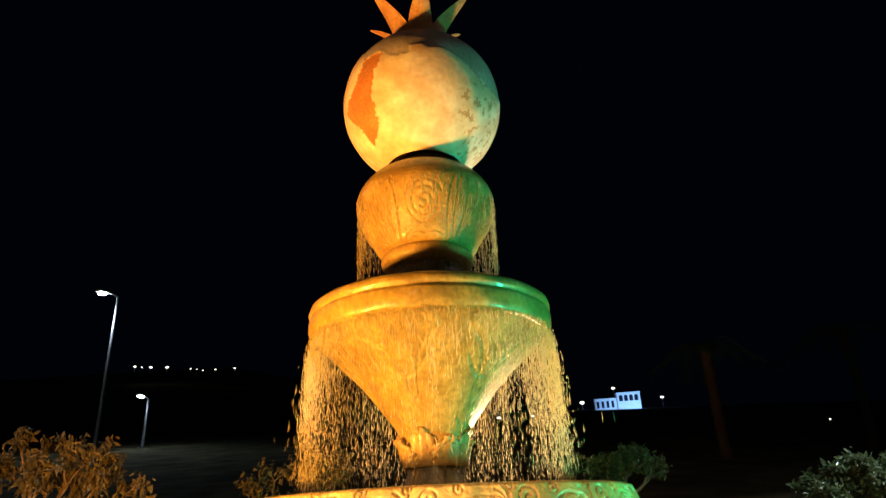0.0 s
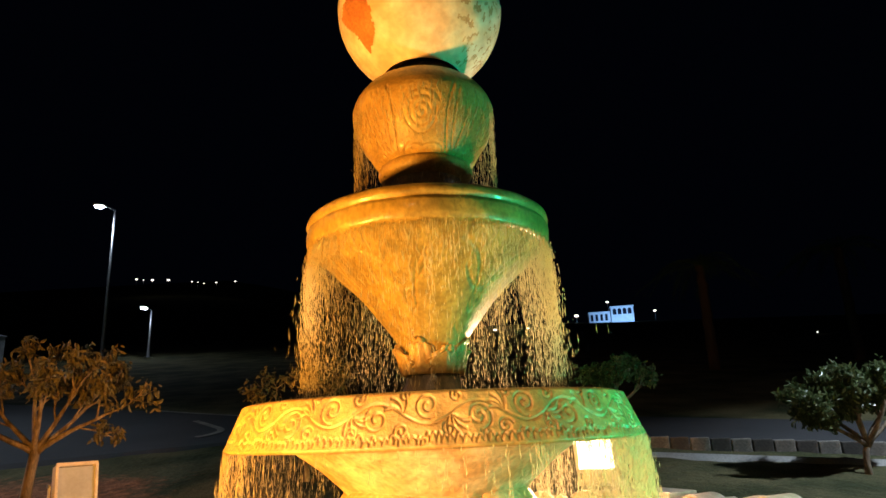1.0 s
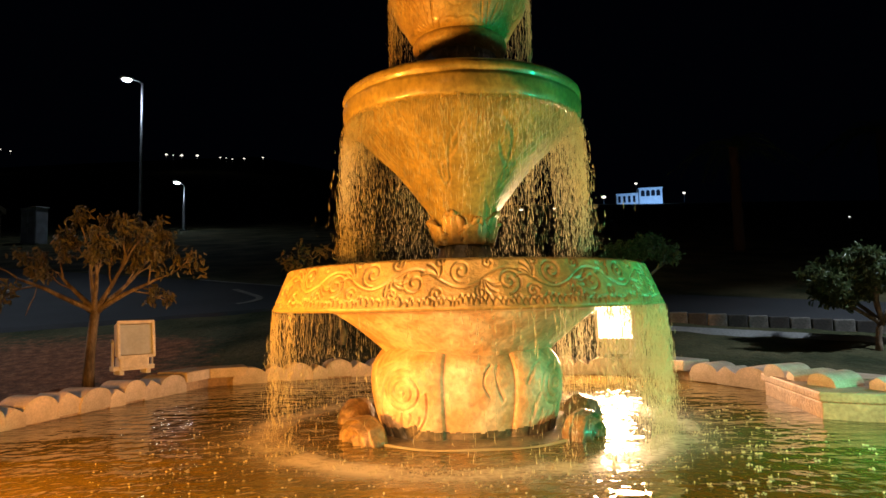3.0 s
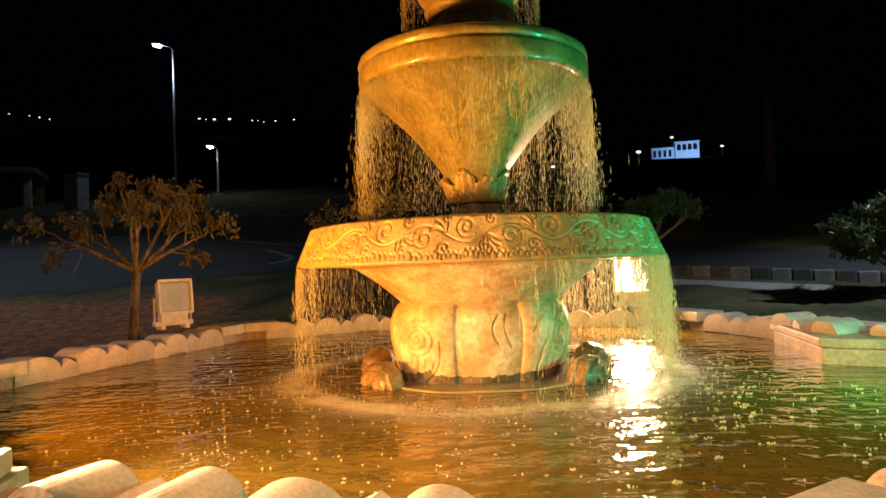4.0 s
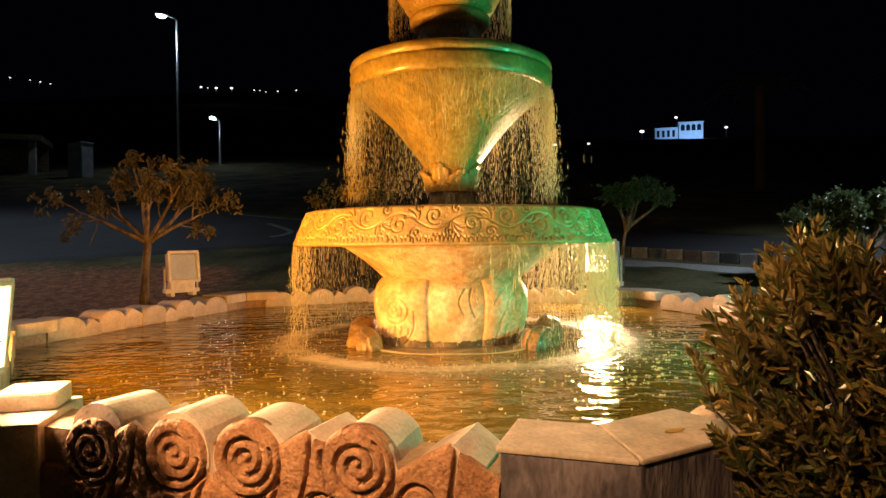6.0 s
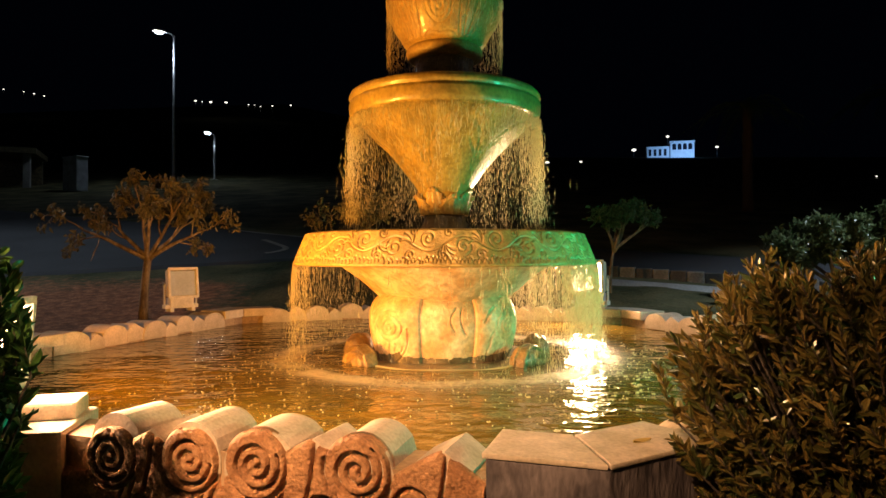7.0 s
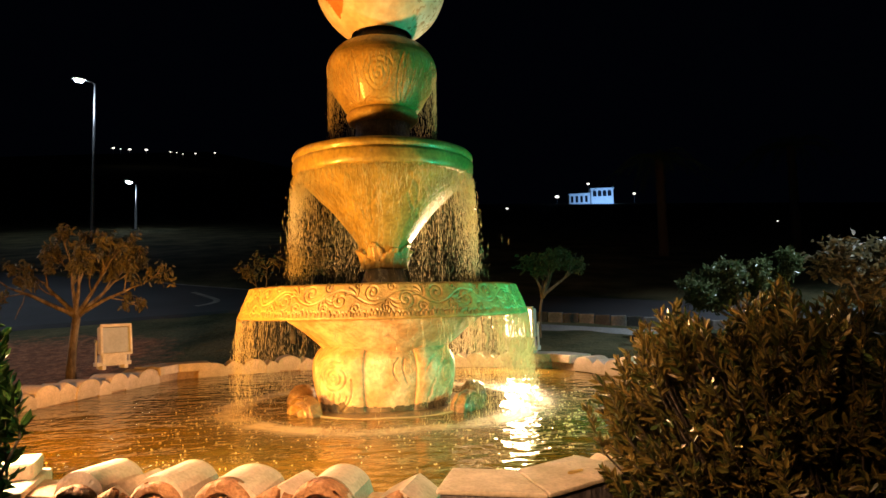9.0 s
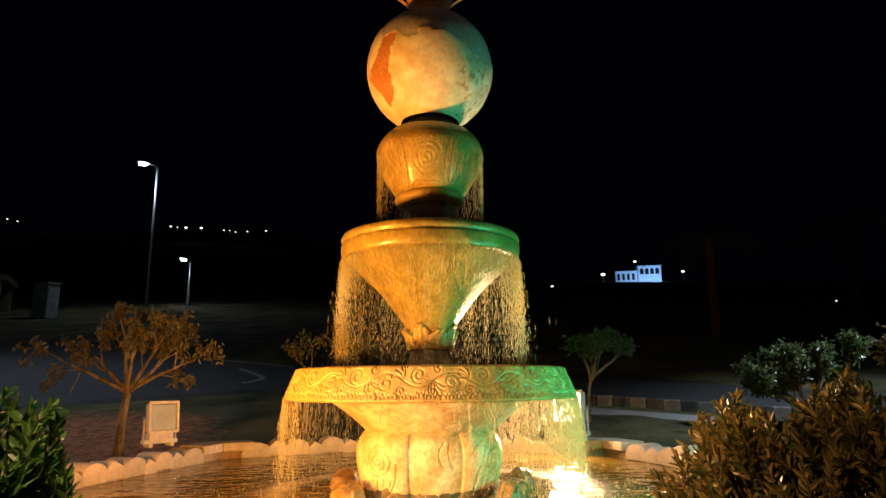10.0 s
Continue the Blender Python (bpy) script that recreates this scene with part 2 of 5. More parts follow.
LIT_TOWN = glow_material("town_bulb", (1.0, 0.93, 0.8), 2)

# ---- mesh helpers ----


def mesh(name, verts, faces, smooth=True):
    me = bpy.data.meshes.new(name)
    me.from_pydata([tuple(map(float, v)) for v in verts], [], [tuple(map(int, f)) for f in faces])
    if smooth:
        me.polygons.foreach_set("use_smooth", [True] * len(me.polygons))
    me.update()
    return me


def from_bm(name, bm, smooth=False):
    me = bpy.data.meshes.new(name)
    bmesh.ops.recalc_face_normals(bm, faces=bm.faces[:])
    bm.to_mesh(me)
    bm.free()
    if smooth:
        me.polygons.foreach_set("use_smooth", [True] * len(me.polygons))
    return me


def part(name, data, mat, parent=None, label=""):
    ob = new(name, data)
    if mat and not data.materials:
        data.materials.append(mat)
    if parent:
        ob.parent = parent
    if label:
        ob["label"] = label
    return ob


def thing(name, label, category, at=(0, 0, 0), turn=0.0, group="", kind=""):
    ob = new(name)
    ob.matrix_basis = pose(*at, 0, 0, turn)
    return tagged(ob, label, category, group, kind)


def lathe(name, profile, segs=96, relief=None, closed_top=False):
    """A turned solid. profile: (radius, height) from below up and round; relief(angles, row) adds to the radius."""
    prof = np.array(profile, float)
    th = np.linspace(0, 2 * math.pi, segs, endpoint=False)
    verts = []
    for j, (r, z) in enumerate(prof):
        rr = np.full(segs, r) + (relief(th, j, r, z) if relief is not None else 0)
        verts.append(np.stack([rr * np.cos(th), rr * np.sin(th), np.full(segs, z)], 1))
    verts = np.concatenate(verts)
    a = np.arange(segs)
    b = (a + 1) % segs
    faces = [np.stack([j * segs + a, j * segs + b, (j + 1) * segs + b, (j + 1) * segs + a], 1) for j in range(len(prof) - 1)]
    faces = np.concatenate(faces).tolist()
    if closed_top:
        faces.append([(len(prof) - 1) * segs + i for i in range(segs)])
    return mesh(name, verts, faces)


def smooth_profile(points, n):
    """Points along a smooth curve through (radius, height) knots."""
    p = np.array(points, float)
    s = np.r_[0, np.cumsum(np.hypot(*np.diff(p, axis=0).T))]
    q = np.linspace(0, s[-1], n)
    pp = np.vstack([2 * p[0] - p[1], p, 2 * p[-1] - p[-2]])
    out = []
    for v in q:
        i = min(np.searchsorted(s, v, side="right") - 1, len(p) - 2)
        u = (v - s[i]) / (s[i + 1] - s[i])
        a, b, c, d = pp[i], pp[i + 1], pp[i + 2], pp[i + 3]
        out.append(0.5 * (2 * b + (c - a) * u + (2 * a - 5 * b + 4 * c - d) * u * u + (3 * b - a - 3 * c + d) * u**3))
    return out


def box(w, d, h, bevel=0.01, at=(0, 0, 0)):
    """A box standing on at, its edges bevelled."""
    bm = bmesh.new()
    bmesh.ops.create_cube(bm, size=1)
    bmesh.ops.transform(bm, matrix=Matrix.Translation((at[0], at[1], at[2] + h / 2)) @ Matrix.Diagonal((w, d, h, 1)), verts=bm.verts[:])
    if bevel:
        bmesh.ops.bevel(bm, geom=bm.edges[:], offset=bevel, segments=2, profile=0.6, affect="EDGES")
    return bm


def prism(outline, z0, z1, bevel=0.0):
    """A prism over a plan outline."""
    bm = bmesh.new()
    low = [bm.verts.new((x, y, z0)) for x, y in outline]
    top = [bm.verts.new((x, y, z1)) for x, y in outline]
    bm.faces.new(low[::-1])
    bm.faces.new(top)
    n = len(outline)
    for i in range(n):
        bm.faces.new((low[i], low[(i + 1) % n], top[(i + 1) % n], top[i]))
    if bevel:
        bmesh.ops.recalc_face_normals(bm, faces=bm.faces[:])
        bmesh.ops.bevel(bm, geom=bm.edges[:], offset=bevel, segments=2, profile=0.6, affect="EDGES")
    return bm


def tube(points, radii, sides=7):
    """Vertices and faces of a tapered tube along points."""
    pts = [Vector(p) for p in points]
    verts, faces = [], []
    for i, p in enumerate(pts):
        way = (pts[min(i + 1, len(pts) - 1)] - pts[max(i - 1, 0)]).normalized()
        side = way.cross(Vector((0.31, 0.17, 0.93)))
        side = (side if side.length > 1e-3 else way.cross(Vector((1, 0, 0)))).normalized()
        up = side.cross(way)
        for k in range(sides):
            a = 2 * math.pi * k / sides
            verts.append(p + float(radii[i]) * (math.cos(a) * side + math.sin(a) * up))
    for i in range(len(pts) - 1):
        for k in range(sides):
            k2 = (k + 1) % sides
            faces.append((i * sides + k, i * sides + k2, (i + 1) * sides + k2, (i + 1) * sides + k))
    faces.append(tuple(range(sides))[::-1])
    faces.append(tuple((len(pts) - 1) * sides + k for k in range(sides)))
    return verts, faces


def join(lists):
    verts, faces = [], []
    for v, f in lists:
        base = len(verts)
        verts += list(v)
        faces += [tuple(base + i for i in q) for q in f]
    return verts, faces


def spiral(cx, cy, r, turns, start=0.0, sense=1, n=60, inner=0.08):
    """A spiral from its outer end inwards, as plan points."""
    u = np.linspace(0, 1, n)
    rad = r * (1 - (1 - inner) * u)
    a = start + sense * 2 * math.pi * turns * u
    return np.stack([cx + rad * np.cos(a), cy + rad * np.sin(a)], 1)


def arc_curve(p0, p1, p2, n=24):
    u = np.linspace(0, 1, n)[:, None]
    p0, p1, p2 = (np.array(p, float) for p in (p0, p1, p2))
    return (1 - u) ** 2 * p0 + 2 * u * (1 - u) * p1 + u * u * p2


def near_curves(x, y, curves):
    """The distance from each point of a grid to the nearest of the curves."""
    q = np.concatenate(curves)
    flat = np.stack([x.ravel(), y.ravel()], 1)
    best = np.full(len(flat), 1e9)
    for i in range(0, len(q), 40):
        d = np.hypot(flat[:, None, 0] - q[None, i : i + 40, 0], flat[:, None, 1] - q[None, i : i + 40, 1]).min(1)
        best = np.minimum(best, d)
    return best.reshape(x.shape)


# ---- ground ----
def land(x, y):
    """The height of the hillside: level before the pool, rising behind it, less steeply on the far right."""
    rise = 0.45 + 0.165 * (y - 3.0)
    low = -0.32
    s = 0.5 * (rise + low + math.sqrt((rise - low) ** 2 + 0.05))
    far = max(0.0, y - 60)
    dip = 0.0125 * max(0.0, y - 25) * max(0.0, min(1.0, (x - 2) / 18))
    return s - dip + 0.00018 * far * far * max(0.0, min(1.0, (40 - x) / 160))


def sheet(name, x0, x1, y0, y1, nx, ny, lift, mat, label, category, warp=None):
    xs, ys = np.linspace(0, 1, nx + 1), np.linspace(0, 1, ny + 1)
    verts = []
    for v in ys:
        for u in xs:
            x, y = x0 + (x1 - x0) * u, y0 + (y1 - y0) * v
            if warp:
                x, y = warp(x, y)
            edge = 0.16 if v in (0.0, 1.0) else 0.0
            verts.append((x, y, land(x, y) + lift - edge))
    faces = [(j * (nx + 1) + i, j * (nx + 1) + i + 1, (j + 1) * (nx + 1) + i + 1, (j + 1) * (nx + 1) + i) for j in range(ny) for i in range(nx)]
    return tagged(part(name, mesh(name, verts, faces), mat), label, category, kind="structure")


# ---- pool plan: the inner edge of the rim, corner by corner ----
NEAR, NEAR_RIGHT, RIGHT, FAR_RIGHT, FAR, FAR_LEFT, LEFT, NEAR_LEFT = (
    Vector(p) for p in ((0.42, -2.93), (2.35, -1.75), (2.75, 0.2), (2.0, 2.15), (-0.2, 3.15), (-2.3, 2.35), (-3.12, -0.33), (-1.947, -2.153)))
CORNERS = [NEAR, NEAR_RIGHT, RIGHT, FAR_RIGHT, FAR, FAR_LEFT, LEFT, NEAR_LEFT]
WATER_Z, RIM_Z, RIM_W = 0.45, 0.60, 0.23


def outset(d):
    """The corners moved outwards by d."""
    out = []
    n = len(CORNERS)
    for i, c in enumerate(CORNERS):
        a, b = (c - CORNERS[i - 1]).normalized(), (CORNERS[(i + 1) % n] - c).normalized()
        na, nb = Vector((a.y, -a.x)), Vector((b.y, -b.x))
        mid = (na + nb).normalized()
        out.append(c + mid * (d / mid.dot(na)))
    return out


def build_ground():
    # One sheet to the horizon with a hole where the pool lies: rings of quads from the rim outwards.
    hole = outset(RIM_W - 0.03)
    ring = []
    n = len(hole)
    for i in range(n):
        for k in range(16):
            ring.append(hole[i].lerp(hole[(i + 1) % n], k / 16))
    centre = Vector((0, 0))
    steps = [1.0] + [1.0 + 0.05 * 1.28**k for k in range(1, 36)]
    verts, faces = [], []
    m = len(ring)
    for s in steps:
        for p in ring:
            q = centre + (p - centre) * s
            r = q.length
            if r > 520:
                q = q * (520 / r)
            h = 0.03 * noise.noise(Vector((q.x * 1.7, q.y * 1.7, 1))) + 0.02 * noise.noise(Vector((q.x * 5, q.y * 5, 2))) if s > 1 else 0
            verts.append((q.x, q.y, land(q.x, q.y) + h))
    for j in range(len(steps) - 1):
        for i in range(m):
            faces.append((j * m + i, j * m + (i + 1) % m, (j + 1) * m + (i + 1) % m, (j + 1) * m + i))
    me = mesh("ground", verts, faces)
    # Bare soil shows where the bed lies, fading out into the turf.
    bare = []
    for x, y, z in verts:
        w = 0.5 * noise.noise(Vector((x * 1.3, y * 1.3, 4)))
        inside = min(x + 9.5, -3.1 - x, y - 1.0, 5.0 - y) + w
        bare.append(max(0.0, min(1.0, 0.5 + 0.7 * inside)))
    me.attributes.new("bare", "FLOAT", "POINT").data.foreach_set("value", bare)
    tagged(part("ground", me, GROUND), "dry turf hillside with a bare reddish soil bed behind the pool", "ground", kind="structure")


build_ground()


# Road on the left behind the trees, and the pavement and kerb on the right.
def left_road(x, v):
    """The road narrows and bends as it crosses the slope: v runs from its near to its far edge."""
    near = max(3.6, 7.2 + 0.37 * (min(x, -2.0) + 2.0))
    far = min(22.0, 10.5 - 0.6 * (x + 4.0))
    return x, near + (far - near) * v


sheet("road", -30, 1.5, 0, 1, 60, 40, 0.045, ASPHALT, "dark asphalt road crossing the slope", "road", warp=left_road)
sheet("road", 1.6, 26, 6.1, 8.8, 30, 10, 0.05, ASPHALT, "dark asphalt road beyond the painted kerb", "road", warp=lambda x, y: (x, y - 0.42 * (x - 2)))
sheet("pavement", 2.4, 22, 4.62, 5.05, 60, 2, 0.06, PAVING, "pale concrete pavement strip along the kerb", "pavement", warp=lambda x, y: (x, y - 0.42 * (x - 3)))


def kerb_run(name, start, end, length, label):
    """A run of painted kerb stones, pale and dark by turns, each its own piece."""
    a, b = Vector(start), Vector(end)
    n = int((b - a).length / length)
    d = (b - a).normalized()
    top = thing(name, label, "kerb", kind="structure")
    pale, dark = from_bm("kerb_stone", box(length - 0.012, 0.14, 0.34, 0.015)), from_bm("kerb_stone", box(length - 0.012, 0.14, 0.34, 0.015))
    turn = math.degrees(math.atan2(d.y, d.x))
    for i in range(n):
        p = a + d * (i + 0.5) * length
        ob = part("kerb_stone", pale if i % 2 else dark, KERB_PALE if i % 2 else KERB_DARK, top)
        ob.matrix_basis = pose(p.x, p.y, land(p.x, p.y) - 0.19, 0, 0, turn + random.uniform(-1, 1))


kerb_run("kerb", (2.2, 5.86), (20, -1.75), 0.26, "painted kerb of alternating pale and dark stones")


def road_line(points, width, label):
    """A painted line on the road, bent through points."""
    q = np.array(smooth_profile(points, 24))
    verts, faces = [], []
    for i in range(24):
        d = q[min(i + 1, 23)] - q[max(i - 1, 0)]
        d = d / np.hypot(*d)
        for side in (-1, 1):
            x, y = q[i][0] - side * d[1] * width / 2, q[i][1] + side * d[0] * width / 2
            verts.append((x, y, land(x, y) + 0.058))
    faces = [(2 * i, 2 * i + 1, 2 * i + 3, 2 * i + 2) for i in range(23)]
    tagged(part("road_marking", mesh("road_marking", verts, faces), KERB_PALE), label, "road marking", kind="structure")


road_line([(-3.95, 9.4), (-3.5, 8.75), (-3.17, 8.2), (-3.22, 7.8), (-3.42, 7.55)], 0.13, "worn white arrow-shaped road marking")
road_line([(-5.2, 11.15), (-4.4, 10.6), (-3.6, 10.1), (-2.8, 9.6)], 0.12, "thin worn white line along the road's far edge")

# ---- pool ----
def build_pool():
    inner, outer = outset(0.0), outset(RIM_W)
    # The rim wall as one ring; its near outer face carries the carved panel.
    bm = bmesh.new()
    rows = []
    for ring, z in ((inner, -0.05), (inner, RIM_Z - 0.075), (outer, RIM_Z - 0.075), (outer, -0.75)):
        rows.append([bm.verts.new((p.x, p.y, z)) for p in ring])
    n = len(inner)
    for a, b in zip(rows, rows[1:]):
        for i in range(n):
            bm.faces.new((a[i], a[(i + 1) % n], b[(i + 1) % n], b[i]))
    wall = tagged(part("pool_wall", from_bm("pool_wall", bm), WALL), "octagonal pool wall of ochre render with a stone coping", "pool wall", kind="structure")
    bm = bmesh.new()
    bm.faces.new([bm.verts.new((p.x, p.y, -0.05)) for p in inner])
    tagged(part("pool_floor", from_bm("pool_floor", bm), STONE_DARK), "dark silted pool floor under the water", "pool floor", kind="structure")

    # Water.
    k = outset(-0.002)
    pts = []
    for i in range(n):
        for s in range(6):
            pts.append(k[i].lerp(k[(i + 1) % n], s / 6))
    verts, faces = [(0, 0, WATER_Z)], []
    m, rings = len(pts), 40
    for r in range(1, rings + 1):
        for p in pts:
            q = p * (r / rings)
            h = 0.006 * noise.noise(Vector((q.x * 5, q.y * 7, 4))) * (1 if r < rings else 0)
            verts.append((q.x, q.y, WATER_Z + h))
    for i in range(m):
        faces.append((0, 1 + i, 1 + (i + 1) % m))
    for r in range(rings - 1):
        for i in range(m):
            j = (i + 1) % m
            faces.append((1 + r * m + i, 1 + (r + 1) * m + i, 1 + (r + 1) * m + j, 1 + r * m + j))
    tagged(part("water", mesh("water", verts, faces), WATER), "murky rippling brown pool water", "water", kind="structure")

    # Coping: flat bent slabs over the corners, rounded and ridged pieces between them.
    rim = thing("pool_coping", "coping of rounded and ridged cream stone pieces on the pool wall", "coping", kind="structure")

    def barrel(w, length, h, sharp):
        """A coping piece across the wall: round-backed, or ridged like a roof."""
        sides = 12
        prof = []
        for i in range(sides + 1):
            u = i / sides
            x = (u - 0.5) * w
            if sharp:
                z = h * (0.35 + 0.65 * min(u / 0.58, (1 - u) / 0.42) ** 0.9 if 0 < u < 1 else 0.35)
            else:
                z = h * math.sqrt(max(0, 1 - (2 * u - 1) ** 2))
            prof.append((x, z))
        verts, faces = [], []
        ends = ((-length / 2, 0.985), (-length / 2 + 0.012, 1), (length / 2 - 0.012, 1), (length / 2, 0.985))
        for y, s in ends:
            verts += [(x * s, y, z * s - 0.003) for x, z in prof]
            verts += [(w / 2 * s, y, -0.06), (-w / 2 * s, y, -0.06)]
        m = sides + 3
        for j in range(3):
            for i in range(m):
                faces.append((j * m + i, j * m + (i + 1) % m, (j + 1) * m + (i + 1) % m, (j + 1) * m + i))
        faces += [tuple(range(m))[::-1], tuple(3 * m + i for i in range(m))]
        me = mesh("coping_piece", verts, faces, smooth=False)
        return me

    rounds = [barrel(0.25, RIM_W + 0.02, 0.125, False), barrel(0.27, RIM_W + 0.03, 0.105, False), barrel(0.30, RIM_W + 0.01, 0.115, False)]
    ridges = [barrel(0.21, RIM_W + 0.02, 0.10, True), barrel(0.16, RIM_W + 0.03, 0.085, True)]
    broad = [barrel(0.36, RIM_W + 0.02, 0.115, False), barrel(0.33, RIM_W + 0.03, 0.105, False)]

    def piece(me, a, d, s, turn, lift=0.0):
        p = a + d * s + Vector((d.y, -d.x)) * (RIM_W / 2 - 0.005)
        ob = part("coping_piece", me, COPING, rim)
        ob.matrix_basis = pose(p.x, p.y, RIM_Z - 0.085 + lift, random.uniform(-2, 2), random.uniform(-1.5, 1.5), turn + random.uniform(-2, 2))

    SLAB = 0.36
    for i in range(n):
        a, b = inner[i], inner[(i + 1) % n]
        d = (b - a).normalized()
        turn = math.degrees(math.atan2(d.y, d.x))
        span = (b - a).length
        if i == n - 1:
            # The near panel: the pieces stand over its carved scrolls.
            for s, me in ((0.30, rounds[0]), (0.465, ridges[1]), (0.655, rounds[0]), (0.935, rounds[2]), (1.14, ridges[0]), (1.325, rounds[0]), (1.61, ridges[0])):
                piece(me, a, d, s + 0.47, turn, -0.01)
            continue
        s = SLAB
        k = 0
        while s < span - SLAB - 0.08:
            if k % 2:
                me, w = random.choice(((ridges[0], 0.185), (ridges[1], 0.14)))
            else:
                me, w = random.choice(((broad[0], 0.335), (broad[1], 0.305), (rounds[1], 0.245), (rounds[2], 0.28)))
            piece(me, a, d, s + w / 2, turn, random.uniform(-0.012, 0.012))
            s += w
            k += 1
    for i in range(n - 1):
        # Corner slabs in two pieces that meet on the mitre.
        c, co = inner[i], outset(RIM_W + (0.06 if i else 0.042))[i]
        ci = outset(-0.03)[i]
        for side in (-1, 1):
            other = inner[(i + side) % n]
            d = (other - c).normalized()
            reach = 0.262 if i == 0 and side < 0 else 0.36
            o = Vector((d.y, -d.x)) * (1 if side > 0 else -1)
            far_in, far_out = c + d * reach - o * 0.03, c + d * reach + o * (RIM_W + (0.06 if i else 0.042))
            gap = d * 0.004
            outline = [ci + gap, far_in, far_out, co + gap]
            if side < 0:
                outline = outline[::-1]
            ob = part("coping_slab", from_bm("coping_slab", prism([(p.x, p.y) for p in outline], RIM_Z - 0.073 if i else RIM_Z + 0.003, RIM_Z + 0.02, 0.012 if i else 0.006)), COPING, rim)
            ob["label"] = "flat cream corner slab"
    # The flat-topped pier that stands into the pool.
    pier = thing("pool_pier", "flat stone pier standing into the pool", "pier", kind="structure")
    part("pier_body", from_bm("pier_body", prism([(2.11, -0.19), (2.48, -0.43), (2.84, -0.48), (2.84, 0.44), (2.58, 0.80), (2.32, 0.83)], -0.05, RIM_Z - 0.05, 0.01)), WALL, pier)
    part("pier_top", from_bm("pier_top", prism([(2.09, -0.20), (2.48, -0.45), (2.85, -0.50), (2.86, 0.46), (2.59, 0.82), (2.30, 0.85)], RIM_Z - 0.048, RIM_Z + 0.012, 0.012)), WALL, pier)
    for x, y, tz, me in ((2.38, 0.62, 100, rounds[1]), (2.36, 0.34, 80, ridges[1]), (2.36, 0.05, 105, rounds[1]), (2.56, -0.22, 95, ridges[0])):
        ob = part("loose_piece", me, COPING, pier)
        ob.matrix_basis = pose(x, y, RIM_Z + 0.035, random.uniform(-6, 6), random.uniform(-8, 8), tz) @ Matrix.Diagonal((0.8, 0.9, 0.62, 1))
    return wall


wall = build_pool()


def build_panel():
    """The carved terracotta panel on the near face: scrolls over sweeping stems."""
    a, b = NEAR_LEFT, NEAR
    d = (b - a).normalized()
    o = Vector((d.y, -d.x))
    a = a + d * 0.47
    s = np.linspace(0.02, 1.766, 680)
    scrolls = ((0.30, 0.47, 0.115), (0.655, 0.49, 0.12), (0.935, 0.50, 0.122), (1.325, 0.515, 0.12))
    ridges = ((0.465, 0.575, 0.10), (1.14, 0.60, 0.11), (1.61, 0.60, 0.13))
    top = np.full_like(s, 0.40)
    for c, z, r in scrolls:
        k = 1 - ((s - c) / r) ** 2
        top = np.maximum(top, np.where(k > 0, z + r * np.sqrt(np.maximum(k, 0)), 0))
    for c, z, w in ridges:
        top = np.maximum(top, z - 0.75 * np.abs(s - c) ** 1.15)
    v = np.linspace(0, 1, 300)
    S = np.repeat(s[None], len(v), 0)
    Z = -0.45 + v[:, None] * (top[None] + 0.45)
    curves = []
    for i, (c, z, r) in enumerate(scrolls):
        curves.append(spiral(c, z, r * 0.80, 2.2, start=-0.6 + 0.5 * i, sense=-1, n=170, inner=0.12))
        u = np.linspace(-2.9, 2.4, 90)
        curves.append(np.stack([c + r * 1.02 * np.cos(u - 0.5), z + r * 1.02 * np.sin(u - 0.5)], 1))
        # Stems that sweep down and away from the scroll.
        curves.append(arc_curve((c + r, z - 0.05), (c + 0.06, z - 0.34), (c - 0.30, z - 0.40), 60))
        curves.append(arc_curve((c + r * 0.5, z - r), (c, z - 0.26), (c - 0.16, z - 0.22), 40))
    for c, z, w in ridges:
        curves.append(arc_curve((c + 0.03, z), (c + 0.02, z - 0.25), (c - 0.14, z - 0.48), 60))
    for c, z in ((1.20, 0.36), (1.52, 0.42), (1.70, 0.36), (0.80, 0.28), (0.45, 0.28)):
        u = np.linspace(0, 6.28, 70)
        curves.append(np.stack([c + 0.058 * np.cos(u), z + 0.058 * np.sin(u)], 1))
    dist = near_curves(S, Z, curves)
    rough = np.array([[noise.noise(Vector((x * 22, z * 26, 7))) for x in s] for z in np.linspace(0, 1, len(v))])
    depth = -0.05 * np.clip(3.4 - (dist + 0.0015 * rough) / 0.0027, 0, 1)
    depth -= 0.007 * np.clip(rough * 5 - 2.1, 0, 1)
    pit = np.array([[noise.noise(Vector((x * 40, z * 40, 0))) for x in s] for z in np.linspace(0, 1, len(v))])
    depth += 0.0032 * pit
    fall = np.clip((Z - top[None] + 0.02) / 0.02, 0, 1)
    depth -= 0.012 * fall**2
    nout = RIM_W + 0.035 + depth
    X = a.x + d.x * S + o.x * nout
    Y = a.y + d.y * S + o.y * nout
    verts = np.stack([X, Y, Z], 2).reshape(-1, 3)
    m = len(s)
    faces = [(j * m + i, j * m + i + 1, (j + 1) * m + i + 1, (j + 1) * m + i) for j in range(len(v) - 1) for i in range(m - 1)]
    # A back face and top closes the panel against the wall.
    base = len(verts)
    back = [(a.x + d.x * q + o.x * (RIM_W - 0.01), a.y + d.y * q + o.y * (RIM_W - 0.01), t) for q, t in zip(s, top)]
    verts = np.vstack([verts, back])
    r0 = (len(v) - 1) * m
    faces += [(r0 + i, r0 + i + 1, base + i + 1, base + i) for i in range(m - 1)]
    panel = part("carved_panel", mesh("carved_panel", verts, faces), CARVED, None)
